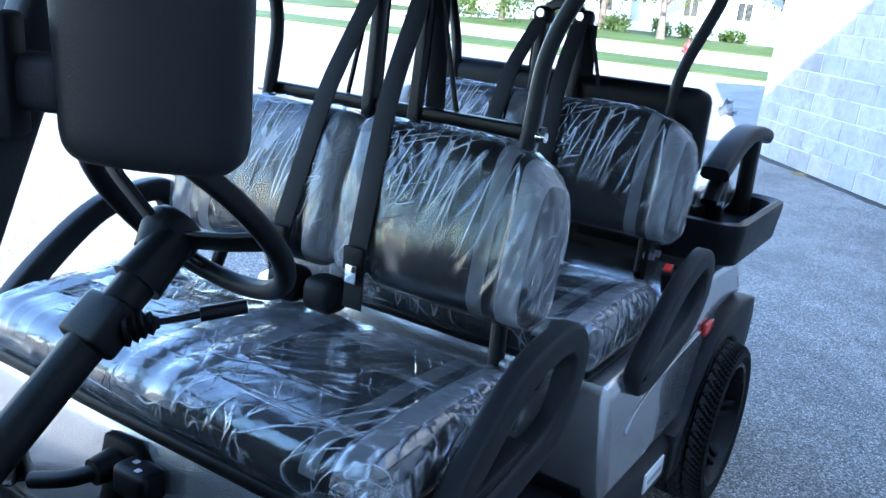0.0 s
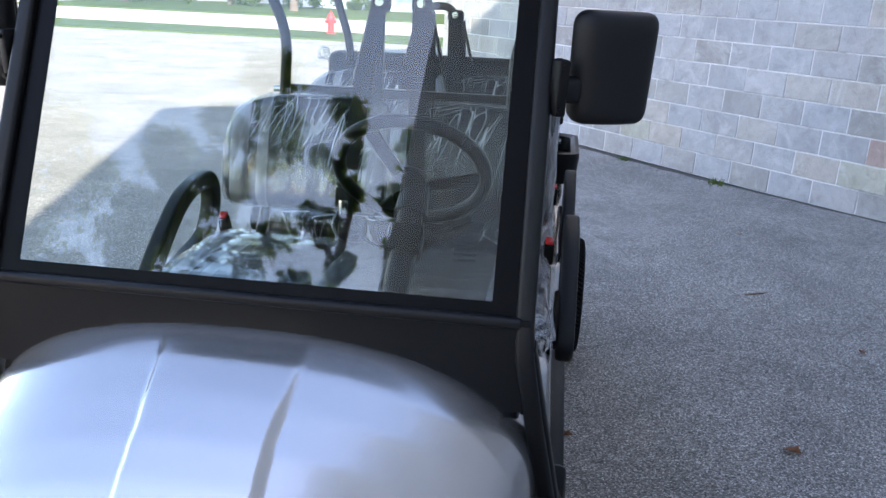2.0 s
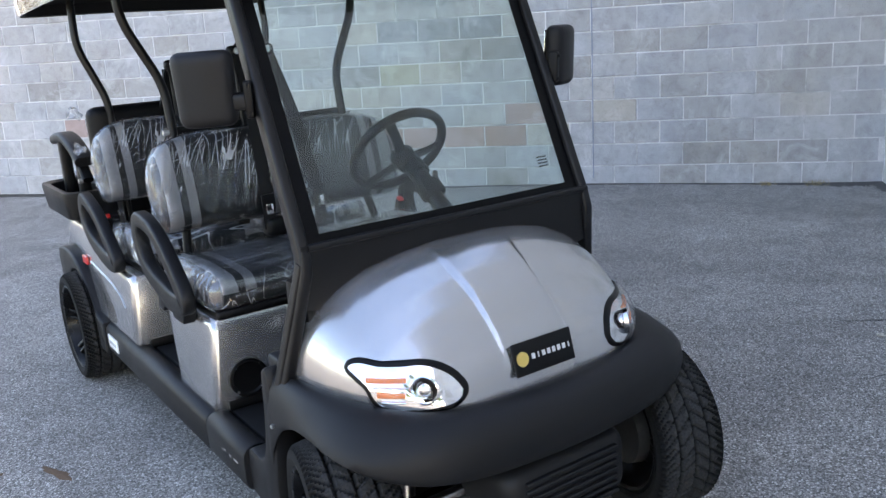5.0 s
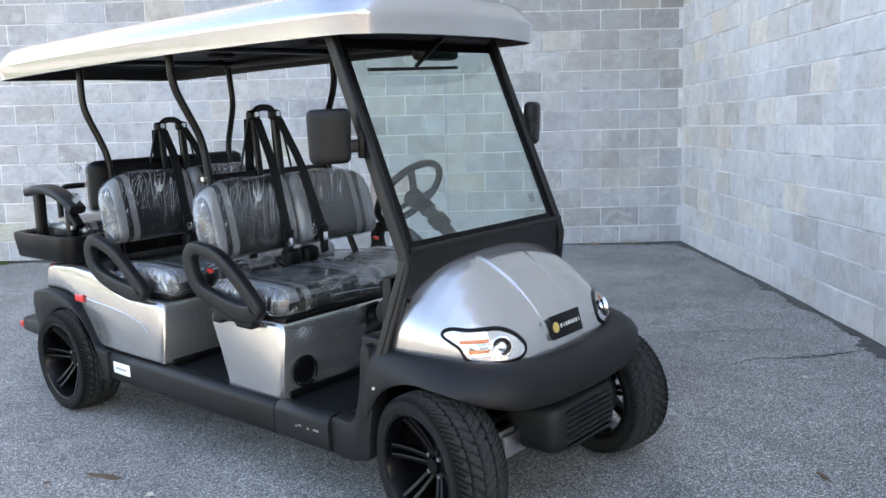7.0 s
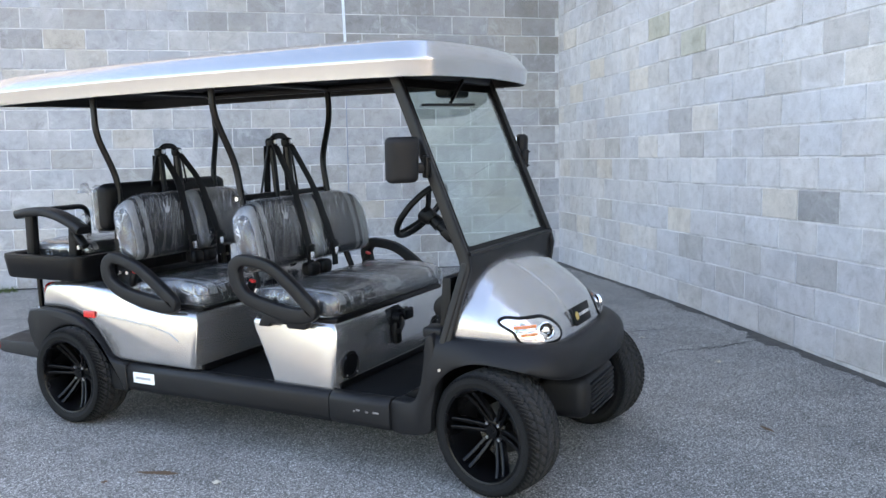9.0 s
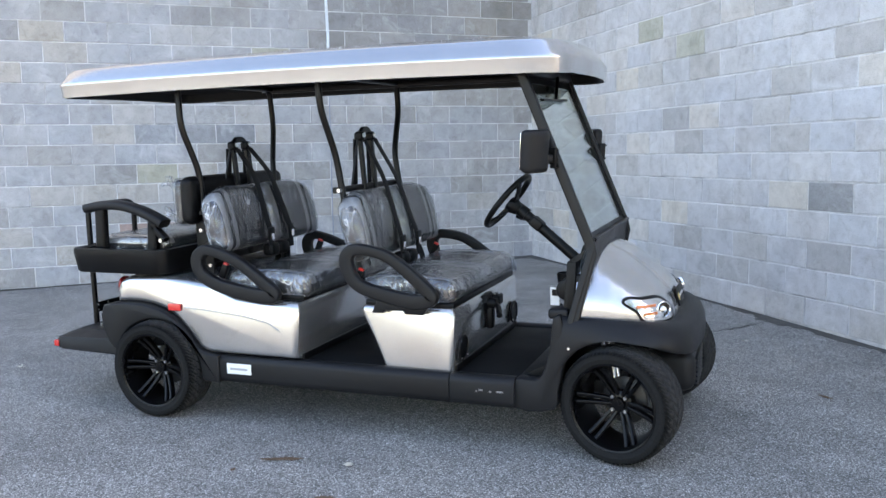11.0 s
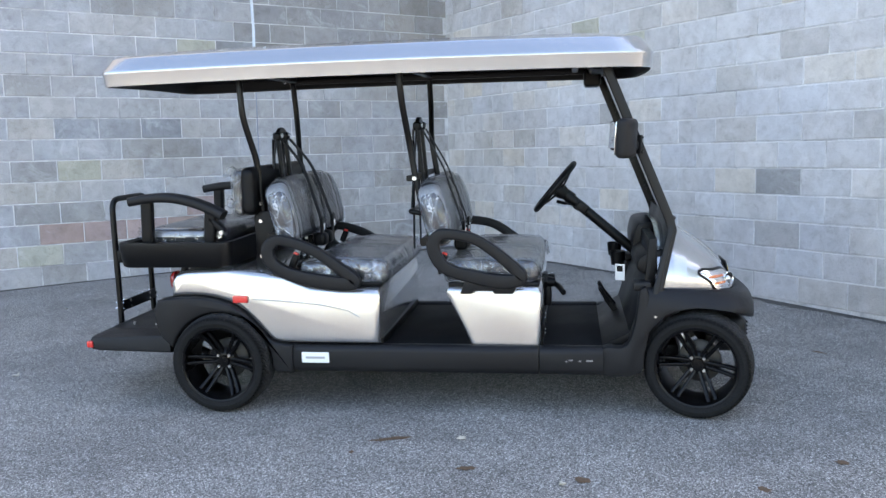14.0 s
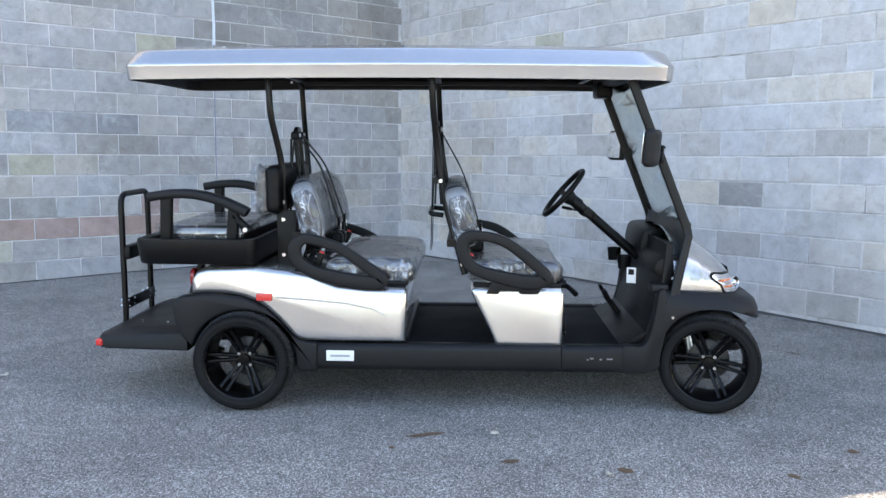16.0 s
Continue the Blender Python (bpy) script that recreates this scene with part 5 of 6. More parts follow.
# direction switch and brake-release lever on the front of the seat base
part("shift_plate", prism([(-0.045, 0.445), (-0.02, 0.44), (0.03, 0.53), (0.035, 0.60), (0.0, 0.625), (-0.075, 0.62), (-0.085, 0.58), (-0.06, 0.54)], -0.012, 0.012, 0.004), m_black, cart).matrix_basis = Matrix.Translation((-0.788, 0.0, 0)) @ Matrix.Rotation(radians(90), 4, "Z")
sw = part("direction_switch", box((-0.765, 0.035, 0.578), (0.055, 0.085, 0.058), 0.014, 3), m_black, cart, "black direction switch")
for k in (-1, 1):
    part("switch_mark", box((-0.760 + 0.008 * k, 0.035 + 0.012 * k, 0.6078), (0.010, 0.010, 0.0012), 0.0), m_letter, sw)
part("lever_boss", cyl((-0.785, -0.045, 0.575), (-0.735, -0.05, 0.572), 0.030, 18, 0.024), m_black, cart)
part("shift_handle", sweep(spline([(-0.745, -0.05, 0.570), (-0.715, -0.085, 0.555), (-0.69, -0.155, 0.535)], 5), section(0.030, 0.030)), m_black, cart, "black lever with a rounded grip")
part("lever_foot", sweep([(-0.775, -0.03, 0.56), (-0.77, -0.045, 0.50), (-0.775, -0.035, 0.45)], section(0.05, 0.035, 0.012)), m_black, cart)


# headlamps
def lathe_at(c, axis, profile, k=24):
    """Turns (along, radius) points about an axis through c."""
    u = axis.orthogonal().normalized()
    v = axis.cross(u)
    return loft([[c + axis * a + (u * math.cos(2 * math.pi * i / k) + v * math.sin(2 * math.pi * i / k)) * r for i in range(k)] for a, r in profile], cap=False)


def headlamp(s):
    """A lamp that follows the corner of the hood."""
    lamp = empty("headlamp", pose(0, 0, 0))
    lamp.parent = cart
    p0, d = Vector((-0.030, 0.436, 0)), Vector((0.74, -0.67, 0)).normalized()
    nn = Vector((0.67, 0.74, 0)).normalized()
    out = [(-0.010, 0.688), (0.018, 0.698), (0.070, 0.692), (0.120, 0.691), (0.170, 0.688), (0.220, 0.667), (0.256, 0.630), (0.246, 0.604), (0.190, 0.597), (0.110, 0.599), (0.066, 0.611), (0.044, 0.646), (0.014, 0.668)]
    curve = [(p.x, p.y) for p in spline([(u, z, 0) for u, z in out], 4, True)]
    cu, cz = 0.135, 0.643

    def grown(by):
        """The outline, set outwards by a distance."""
        n = len(curve)
        line = []
        for i, (u, z) in enumerate(curve):
            (ua, za), (ub, zb) = curve[i - 1], curve[(i + 1) % n]
            e = Vector((ub - ua, zb - za)).normalized()
            line.append((u - e.y * by, z + e.x * by))
        return line

    def at(u, z, k, lift):
        uu, zz = cu + (u - cu) * k, cz + (z - cz) * k
        a, b = -0.12, 0.2
        for _ in range(28):
            q = (a + b) / 2
            p = p0 + d * uu + nn * q
            if p.y < hood_half(p.x, max(zz, 0.592)) and p.x < 0.15:
                a = q
            else:
                b = q
        p = p0 + d * uu + nn * (a + lift)
        return Vector((p.x, s * p.y, zz))
    part("lamp_surround", loft([[at(u, z, 1, h) for u, z in grown(by)] for by, h in ((0.012, -0.006), (0.011, 0.003), (0.008, 0.006), (0.001, 0.006), (-0.002, -0.004))], cap=False), m_rim, lamp, "gloss black headlamp surround")
    part("reflector_bowl", loft([[at(u, z, k, h) for u, z in curve] for k, h in ((1.0, 0.003), (0.8, 0.0025), (0.4, 0.002), (0.1, 0.002))]), m_chrome, lamp, "chrome reflector")
    c = at(0.178, 0.641, 1, 0.0)
    n3 = Vector((nn.x, s * nn.y, 0.1)).normalized()
    part("projector_ring", lathe_at(c, n3, [(0.0, 0.033), (0.012, 0.036), (0.014, 0.032), (0.006, 0.026)]), m_chrome, lamp)
    part("projector_bezel", lathe_at(c, n3, [(0.004, 0.029), (0.010, 0.028), (0.010, 0.021), (0.002, 0.019)]), m_rim, lamp)
    bm = bmesh.new()
    bmesh.ops.create_uvsphere(bm, u_segments=18, v_segments=10, radius=0.021, matrix=Matrix.Translation(c - n3 * 0.004))
    part("projector_lens", bm, m_chrome, lamp)
    for z, u0 in ((0.664, 0.040), (0.632, 0.068)):
        part("amber_bar", sweep([at(u0 + (0.136 - u0) * k / 4, z, 1, 0.006) for k in range(5)], section(0.006, 0.013, 0.003)), m_orange, lamp)
    for z, u0 in ((0.648, 0.058), (0.616, 0.078)):
        part("reflector_fin", sweep([at(u0 + (0.136 - u0) * k / 4, z, 1, 0.006) for k in range(5)], section(0.008, 0.005, 0.002)), m_chrome, lamp)
    lens = part("lens", loft([[at(u, z, k, h) for u, z in curve] for k, h in ((1.0, 0.007), (0.9, 0.016), (0.6, 0.021), (0.2, 0.022))], cap="end"), m_lens, lamp, "clear headlamp lens", sharp=180)
    lens.visible_shadow = False
    return lamp


both(headlamp)

# hood badge
bd = empty("hood_badge", Matrix.Translation((0.150, 0.0, 0.652)) @ Matrix.Rotation(radians(-14), 4, "Y"))
bd.parent = cart
part("badge_plate", box((0, 0, 0), (0.008, 0.190, 0.082), 0.003), m_black, bd, "black badge plate")
bm = bmesh.new()
add_cyl(bm, (0.004, -0.070, 0), (0.0065, -0.070, 0), 0.018, 24)
part("emblem", bm, m_gold, bd, "round gold emblem")
for i in range(8):
    part("badge_stroke", box((0.0052, -0.036 + i * 0.0165, 0), (0.002, 0.0095 if i not in (1, 7) else 0.003, 0.013)), m_letter, bd, smooth=False)

# ---- the building behind the walls ----
HT = TOP * BH - 0.08
bm = bmesh.new()
add_box(bm, (A_LEN / 2 - 0.2, -4.3, HT / 2 - 0.25), (A_LEN + 0.36, 8.0, HT + 0.4))
shell = part("building_north", bm, m_block_far, smooth=False)
shell.matrix_world = wall_frame(A_DIR)
tagged(shell, "grey block building behind the long wall", "building", kind="structure")
bm = bmesh.new()
add_box(bm, (B_LEN / 2 + 0.01, 3.3, HT / 2 - 0.25), (B_LEN - 0.02, 6.0, HT + 0.4))
shell = part("building_east", bm, m_block_far, smooth=False)
shell.matrix_world = wall_frame(B_DIR)
tagged(shell, "grey block building behind the short wall", "building", kind="structure")

# dark footing under the first course of the long wall
bm = box((A_LEN / 2 + 0.7, -0.03, -0.0906 - 0.145), (A_LEN - 1.4, 0.08, 0.29), 0.004)
part("footing", bm, plain("dark_footing", (0.055, 0.052, 0.05), 0.95, grain=45, amount=0.5, relief=0.6, dist=0.01), wall_long, "dark concrete footing").matrix_basis = Matrix.Identity(4)

# control joint of the long wall: pale sealant above, a thin chalky line below
frame_a = wall_frame(A_DIR)
bm = bmesh.new()
path = [(2.472 + 0.006 * math.sin(z * 7.0), 0.004, z) for z in [2.3 + 0.2 * i for i in range(24)]]
add_sweep(bm, path, section(0.03, 0.012, 0.004), side=(1, 0, 0))
ob = part("joint_sealant", bm, m_sealant, wall_long, "pale sealant in the wall's control joint")
bm = bmesh.new()
add_sweep(bm, [(2.472, 0.001, 0.0), (2.472, 0.001, 2.3)], section(0.011, 0.006, 0.002), side=(1, 0, 0))
part("joint_line", bm, plain("bluish_joint", (0.27, 0.30, 0.36), 0.9, grain=60, amount=0.3), wall_long)

# earth and grit gathered along the foot of the walls
m_dirt = plain("dark_earth", (0.075, 0.07, 0.063), 0.95, grain=70, amount=0.5, relief=0.6, dist=0.01)
for wall, direction, length, out in ((wall_long, A_DIR, A_LEN, 1), (wall_short, B_DIR, B_LEN, -1)):
    bm = bmesh.new()
    foot = foot_frame(direction)
    rows = []
    for i in range(601):
        x = length * i / 600
        w = (0.02 if out > 0 else 0.04) + (0.09 if out > 0 else 0.16) * abs(noise.noise(Vector((x * 1.7, 3.0, out)))) + (0.16 * math.exp(-((x - 0.25) / 0.45) ** 2) if out > 0 else 0.05 * math.exp(-(x / 0.3) ** 2))
        w *= 0.55 + 0.9 * abs(noise.noise(Vector((x * 9.0, 1.0, out)))) + 0.7 * abs(noise.noise(Vector((x * 31.0, 5.0, out))))
        row = []
        for across, lift in ((-0.01, 0.012), (w * 0.5, 0.007), (w, 0.0015)):
            p = foot @ Vector((x, out * across, 0))
            row.append(bm.verts.new((x, out * across, ground_z(p.x, p.y) + lift)))
        rows.append(row)
    for a, b in zip(rows, rows[1:]):
        for k in range(2):
            bm.faces.new([a[k], a[k + 1], b[k + 1], b[k]])
    ob = part("earth_strip", bm, m_dirt, label="", smooth=True)
    ob.matrix_world = foot
    tagged(ob, "strip of dark earth along the foot of the wall", "earth", kind="stuff")


# ---- plants ----
def leaf_material(name, dark, light):
    m, n, l, b = mat(name, light, 0.6)
    isl = n.new("ShaderNodeNewGeometry").outputs["Random Per Island"]
    big = noise_tex(n, l, 0.5, 3.0)
    c = mix(n, l, 0.5, ramp(n, l, isl, [(0.0, dark), (1.0, light)]), ramp(n, l, big, [(0.3, dark), (0.7, light)]))
    l.new(c, b.inputs["Base Color"])
    # thin leaves let part of the light through
    tl, ms = n.new("ShaderNodeBsdfTranslucent"), n.new("ShaderNodeMixShader")
    l.new(mix(n, l, 1.0, c, (1.5, 1.6, 0.9), "MULTIPLY"), tl.inputs[0])
    ms.inputs[0].default_value = 0.45
    l.new(b.outputs[0], ms.inputs[1])
    l.new(tl.outputs[0], ms.inputs[2])
    l.new(ms.outputs[0], n["Material Output"].inputs[0])
    return m


m_leaf = leaf_material("green_leaves", (0.03, 0.06, 0.012), (0.10, 0.15, 0.035))
m_leaf_yellow = leaf_material("yellow_green_leaves", (0.08, 0.10, 0.02), (0.22, 0.23, 0.05))
m_leaf_red = leaf_material("dark_red_leaves", (0.03, 0.012, 0.012), (0.08, 0.035, 0.03))
m_bark = plain("bark", (0.13, 0.10, 0.08), 0.95, grain=30, amount=0.4, relief=0.6, dist=0.02)


def leaves(rng, centres, radii, count, size):
    """Small bent leaf faces scattered through clumps."""
    verts, faces = [], []
    idx = rng.integers(0, len(centres), count)
    d = rng.normal(size=(count, 3))
    d /= np.linalg.norm(d, axis=1)[:, None]
    r = rng.uniform(0.15, 1.0, count) ** 0.5 * rng.uniform(0.65, 1.4, count)
    p = np.array(centres)[idx] + d * (np.array(radii)[idx] * r)[:, None]
    for q in p:
        a = rng.normal(size=3)
        a /= np.linalg.norm(a)
        b = np.cross(a, rng.normal(size=3))
        b /= np.linalg.norm(b)
        s = size * rng.uniform(0.6, 1.3)
        i = len(verts)
        up = np.cross(a, b) * s * 0.18
        verts += [tuple(q - a * s), tuple(q + b * s * 0.5 + up), tuple(q + a * s), tuple(q - b * s * 0.5 + up)]
        faces += [(i, i + 1, i + 2), (i, i + 2, i + 3)]
    return verts, faces


def tree(x, y, height, spread, leaf, label, seed, count=2600, size=0.16, low=0.3, clump=1.0):
    rng = np.random.default_rng(seed)
    z0 = ground_z(x, y)
    t = empty("tree", pose(x, y, z0 - 0.05), label, "tree", "street trees")
    bm = bmesh.new()
    lean = rng.uniform(-0.04, 0.04, 2)
    trunk = [(lean[0] * height * k, lean[1] * height * k, height * 0.75 * k) for k in (0, 0.03, 0.15, 0.35, 0.6, 0.85, 1.0)]
    rad = [0.035, 0.026, 0.021, 0.018, 0.013, 0.008, 0.003]
    add_loft(bm, [[Vector(p) + Vector((math.cos(a) * r * height, math.sin(a) * r * height, 0)) for a in [2 * math.pi * i / 9 for i in range(9)]] for p, r in zip(trunk, rad)])
    centres, radii = [], []
    for i in range(13):
        a = i * 2.4 + rng.uniform(-0.4, 0.4)
        h = height * (low + (0.92 - low) * (i + 0.5) / 13)
        reach = spread * (1.0 - 0.65 * ((h / height - 0.45) / 0.5) ** 2) * rng.uniform(0.65, 1.0)
        end = Vector((math.cos(a) * reach * 0.75, math.sin(a) * reach * 0.75, h + reach * 0.18))
        start = Vector((lean[0] * h, lean[1] * h, max(height * 0.18, h - reach * 0.5)))
        mid = start.lerp(end, 0.5) + Vector((0, 0, reach * 0.1))
        add_sweep(bm, spline([start, mid, end], 3), section(height * 0.011, height * 0.011))
        centres.append(tuple(end))
        radii.append(spread * clump * rng.uniform(0.26, 0.42))
        centres.append(tuple(mid))
        radii.append(spread * clump * rng.uniform(0.22, 0.36))
    centres.append((0, 0, height * 0.88))
    radii.append(spread * 0.4)
    part("trunk", bm, m_bark, t)
    v, f = leaves(rng, centres, radii, count, size)
    me = bpy.data.meshes.new("crown")
    me.from_pydata(v, [], f)
    me.materials.append(leaf)
    crown = new("crown", me)
    crown.parent = t
    return t


def shrub(x, y, height, width, leaf, label, seed, count=700):
    rng = np.random.default_rng(seed)
    s = empty("shrub", pose(x, y, ground_z(x, y)), label, "shrub", "shrubs by the houses")
    cs = [(rng.uniform(-0.5, 0.5) * width, rng.uniform(-0.3, 0.3) * width, height * rng.uniform(0.35, 0.7)) for _ in range(6)]
    v, f = leaves(rng, cs, [height * 0.42] * 6, count, 0.11)
    me = bpy.data.meshes.new("foliage")
    me.from_pydata(v, [], f)
    me.materials.append(leaf)
    ob = new("foliage", me)
    ob.parent = s
    return s


for x, y, h, sp, leaf, label, low in (
        (-15.2, 44.5, 9.0, 3.6, m_leaf_yellow, "leafy yellow-green tree on a lawn before a house", 0.28), (-20.5, 49.0, 10.0, 4.0, m_leaf, "broad green tree on a lawn", 0.25),
        (-26.5, 47.5, 9.0, 4.2, m_leaf, "dense green tree beside a lawn", 0.12), (-31.5, 52.0, 11.0, 4.6, m_leaf, "tall green tree beside a house", 0.15), (-9.2, 49.0, 8.0, 3.2, m_leaf_red, "dark red-leaved tree on a lawn", 0.2),
        (-12.0, 54.0, 10.0, 3.8, m_leaf_yellow, "leafy yellow-green tree behind a lawn", 0.2), (-40.0, 50.0, 10.0, 4.4, m_leaf, "green tree across the street", 0.2), (-50.0, 44.0, 10.5, 4.5, m_leaf, "green tree across the street", 0.2)):
    tree(x, y, h, sp, leaf, label, int(abs(x) * 10), low=low)
# trees beyond the end of the short wall, mirrored in the windscreen
for x, y, h, sp in ((-4.5, -20.0, 17.0, 2.0), (-7.2, -20.0, 18.6, 1.3), (-9.9, -19.5, 19.6, 2.2), (-12.9, -20.5, 16.5, 2.4), (-16.4, -20.0, 17.0, 2.6), (-23.5, -20.5, 10.0, 3.2)):
    tree(x, y, h, sp, m_leaf, "tall slender green tree beyond the wall's end", int(abs(x) * 10), 7000, 0.17, 0.35, 0.80)
for x, y, h, w in ((-16.6, 49.4, 1.0, 2.2), (-12.9, 49.6, 0.8, 2.4), (-22.5, 47.5, 1.5, 2.2), (-25.0, 44.8, 1.9, 2.6), (-29.0, 46.0, 1.8, 2.8), (-19.4, 48.2, 1.0, 1.5)):
    shrub(x, y, h, w, m_leaf, "rounded green shrub on the lawn", int(abs(x) * 7))

# ---- street, lawns ----
m_grass = leaf_material("mown_grass", (0.06, 0.10, 0.02), (0.13, 0.19, 0.04))


def strip(name, x0, x1, y0, y1, lift, material, label, cat, nx=24, ny=6):
    bm = bmesh.new()
    xs = [x0 + (x1 - x0) * i / nx for i in range(nx + 1)]
    ys = [y0 + (y1 - y0) * i / ny for i in range(ny + 1)]
    g = [[bm.verts.new((x, y + 0.15 * noise.noise(Vector((x * 0.4, y, 0))), ground_z(x, y) + lift)) for y in ys] for x in xs]
    low = [[bm.verts.new((v.co.x, v.co.y, v.co.z - lift - 0.05)) for v in row] for row in ([r[0] for r in g], [r[-1] for r in g])]
    for a, b in zip(g, g[1:]):
        for k in range(ny):
            bm.faces.new([a[k], b[k], b[k + 1], a[k + 1]])
    for top, bot in (([r[0] for r in g], low[0]), ([r[-1] for r in g], low[1])):
        for k in range(nx):
            bm.faces.new([top[k], top[k + 1], bot[k + 1], bot[k]])
    ob = part(name, bm, material, smooth=False)
    return tagged(ob, label, cat, kind="structure")


strip("verge", -60, 14, 25.0, 29.4, 0.05, m_grass, "sunlit strip of mown grass beside the street", "grass")
strip("road", -120, 60, 30.0, 38.5, 0.012, m_concrete, "pale sunlit concrete street", "road")
strip("pavement", -120, 60, 29.5, 29.9, 0.07, m_kerb, "pale concrete kerb", "kerb")
strip("lawn", -28.0, 40, 39.0, 56.0, 0.06, m_grass, "sunlit mown lawn before the houses", "grass", 30, 10)
strip("lawn_far", -90, -33.5, 39.0, 60.0, 0.06, m_grass, "sunlit mown lawn beside a side street", "grass", 20, 10)
strip("side_street", -33.3, -28.2, 38.2, 90, 0.014, m_concrete, "pale concrete side street", "road", 4, 14)


# ---- houses ----
def siding(name, tint):
    m, n, l, b = mat(name, tint, 0.6)
    tc = n.new("ShaderNodeTexCoord")
    wv = n.new("ShaderNodeTexWave")
    wv.bands_direction, wv.wave_profile = "Z", "SAW"
    wv.inputs["Scale"].default_value = 1.6
    l.new(tc.outputs["Object"], wv.inputs["Vector"])
    dirt = noise_tex(n, l, 0.8, 4.0)
    l.new(mix(n, l, 1.0, tint, ramp(n, l, dirt, [(0.3, grey(0.85)), (0.7, grey(1.05))]), "MULTIPLY"), b.inputs["Base Color"])
    bump(n, l, b, wv.outputs["Fac"], 0.6, 0.03)
    return m


m_shingle = plain("grey_roof_shingles", (0.16, 0.15, 0.145), 0.9, grain=12, amount=0.3, relief=0.5, dist=0.02)
m_trim = plain("white_paint", (0.75, 0.75, 0.73), 0.5, grain=40, amount=0.06)
m_pane = plain("dark_window_glass", (0.03, 0.035, 0.04), 0.08, grain=4, amount=0.2, relief=0.0)


def house(x, y, w, d, h, tint, turn, label):
    hs = empty("house", pose(x, y, ground_z(x, y) - 0.05, 0, 0, turn), label, "house", "houses across the street")
    part("wall", box((0, 0, h / 2), (w, d, h)), siding("painted_siding", tint), hs, smooth=False)
    bm = bmesh.new()
    o = 0.45
    pts = [(-w / 2 - o, -d / 2 - o, h - 0.15), (w / 2 + o, -d / 2 - o, h - 0.15), (w / 2 + o, 0, h + d * 0.28), (-w / 2 - o, 0, h + d * 0.28), (-w / 2 - o, d / 2 + o, h - 0.15), (w / 2 + o, d / 2 + o, h - 0.15)]
    up = [bm.verts.new(p) for p in pts]
    dn = [bm.verts.new((p[0], p[1], p[2] - 0.14)) for p in pts]
    for q in ((0, 1, 2, 3), (3, 2, 5, 4)):
        bm.faces.new([up[i] for i in q])
        bm.faces.new([dn[i] for i in reversed(q)])
    for q in ((0, 1), (1, 2), (2, 5), (5, 4), (4, 3), (3, 0)):
        bm.faces.new([up[q[0]], dn[q[0]], dn[q[1]], up[q[1]]])
    part("roof", bm, m_shingle, hs, smooth=False)
    for s in (-1, 1):
        part("gable", loft([[Vector((s * (w / 2 - q), yy, zz)) for yy, zz in ((-d / 2, h - 0.1), (d / 2, h - 0.1), (0, h + d * 0.28 - 0.2))] for q in (0.01, 0.12)]), m_trim, hs, smooth=False)
    for k in range(3):
        wx = -w / 2 + w * (k + 0.6) / 3.2
        win = part("window", box((wx, -d / 2 - 0.02, h * 0.58), (1.0, 0.10, 1.15), 0.01), m_trim, hs, "white-framed window")
        for q in (-1, 1):
            part("pane", box((wx + q * 0.22, -d / 2 - 0.072, h * 0.58), (0.38, 0.02, 0.96)), m_pane, win, smooth=False)
    door = part("door", box((w / 2 - 1.2, -d / 2 - 0.02, 1.05), (0.95, 0.08, 2.05), 0.01), m_trim, hs)
    part("door_handle", box((w / 2 - 1.55, -d / 2 - 0.08, 1.05), (0.05, 0.06, 0.12), 0.01), m_bolt, door)
    return hs


house(-12.4, 54.5, 10.0, 8.0, 3.0, (0.50, 0.58, 0.66), -3, "pale blue sided house with white-framed windows")
house(-26.0, 59.0, 9.0, 8.0, 2.9, (0.62, 0.62, 0.58), 4, "cream sided house behind trees")
house(-46.0, 62.0, 11.0, 8.0, 2.9, (0.60, 0.58, 0.54), 0, "beige sided house across the street")
house(-1.0, 56.0, 9.0, 8.0, 2.9, (0.55, 0.60, 0.52), 2, "pale green sided house across the street")

# ---- hydrant and pole ----
hy = empty("fire_hydrant", pose(-8.65, 28.2, ground_z(0, 28.2) + 0.03), "bright red fire hydrant standing on the grass verge", "fire hydrant")
m_hydrant = plain("red_hydrant_paint", (0.60, 0.035, 0.03), 0.4, grain=40, amount=0.2)
part("barrel", lathe([(0, 0.0), (0, 0.17), (0.05, 0.17), (0.06, 0.115), (0.50, 0.11), (0.51, 0.15), (0.56, 0.15), (0.57, 0.12), (0.66, 0.10), (0.71, 0.05), (0.71, 0.0)], 20, "Z"), m_hydrant, hy)
part("top_nut", cyl((0, 0, 0.71), (0, 0, 0.78), 0.03, 5), m_hydrant, hy)
for a in (0, 90, 180):
    c, s = math.cos(radians(a)), math.sin(radians(a))
    part("outlet_cap", cyl((0.09 * c, 0.09 * s, 0.42), (0.19 * c, 0.19 * s, 0.42), 0.065 if a != 90 else 0.08, 10), m_hydrant, hy)
pole = part("utility_pole", cyl((0, 0, 0), (0, 0, 9.0), 0.15, 12, 0.10), m_bark)
pole.matrix_world = pose(-29.0, 27.5, ground_z(0, 27.5) - 0.02)
tagged(pole, "brown wooden utility pole by the street", "utility pole")

# ---- litter on the yard ----
m_dry = plain("dry_brown_leaf", (0.20, 0.085, 0.04), 0.8, grain=60, amount=0.35, relief=0.3)
m_pale = plain("pale_dry_leaf", (0.50, 0.46, 0.38), 0.8, grain=60, amount=0.2, relief=0.3)
m_mud = plain("brown_dirt_smear", (0.12, 0.072, 0.040), 0.95, grain=80, amount=0.4, relief=0.5, dist=0.006)


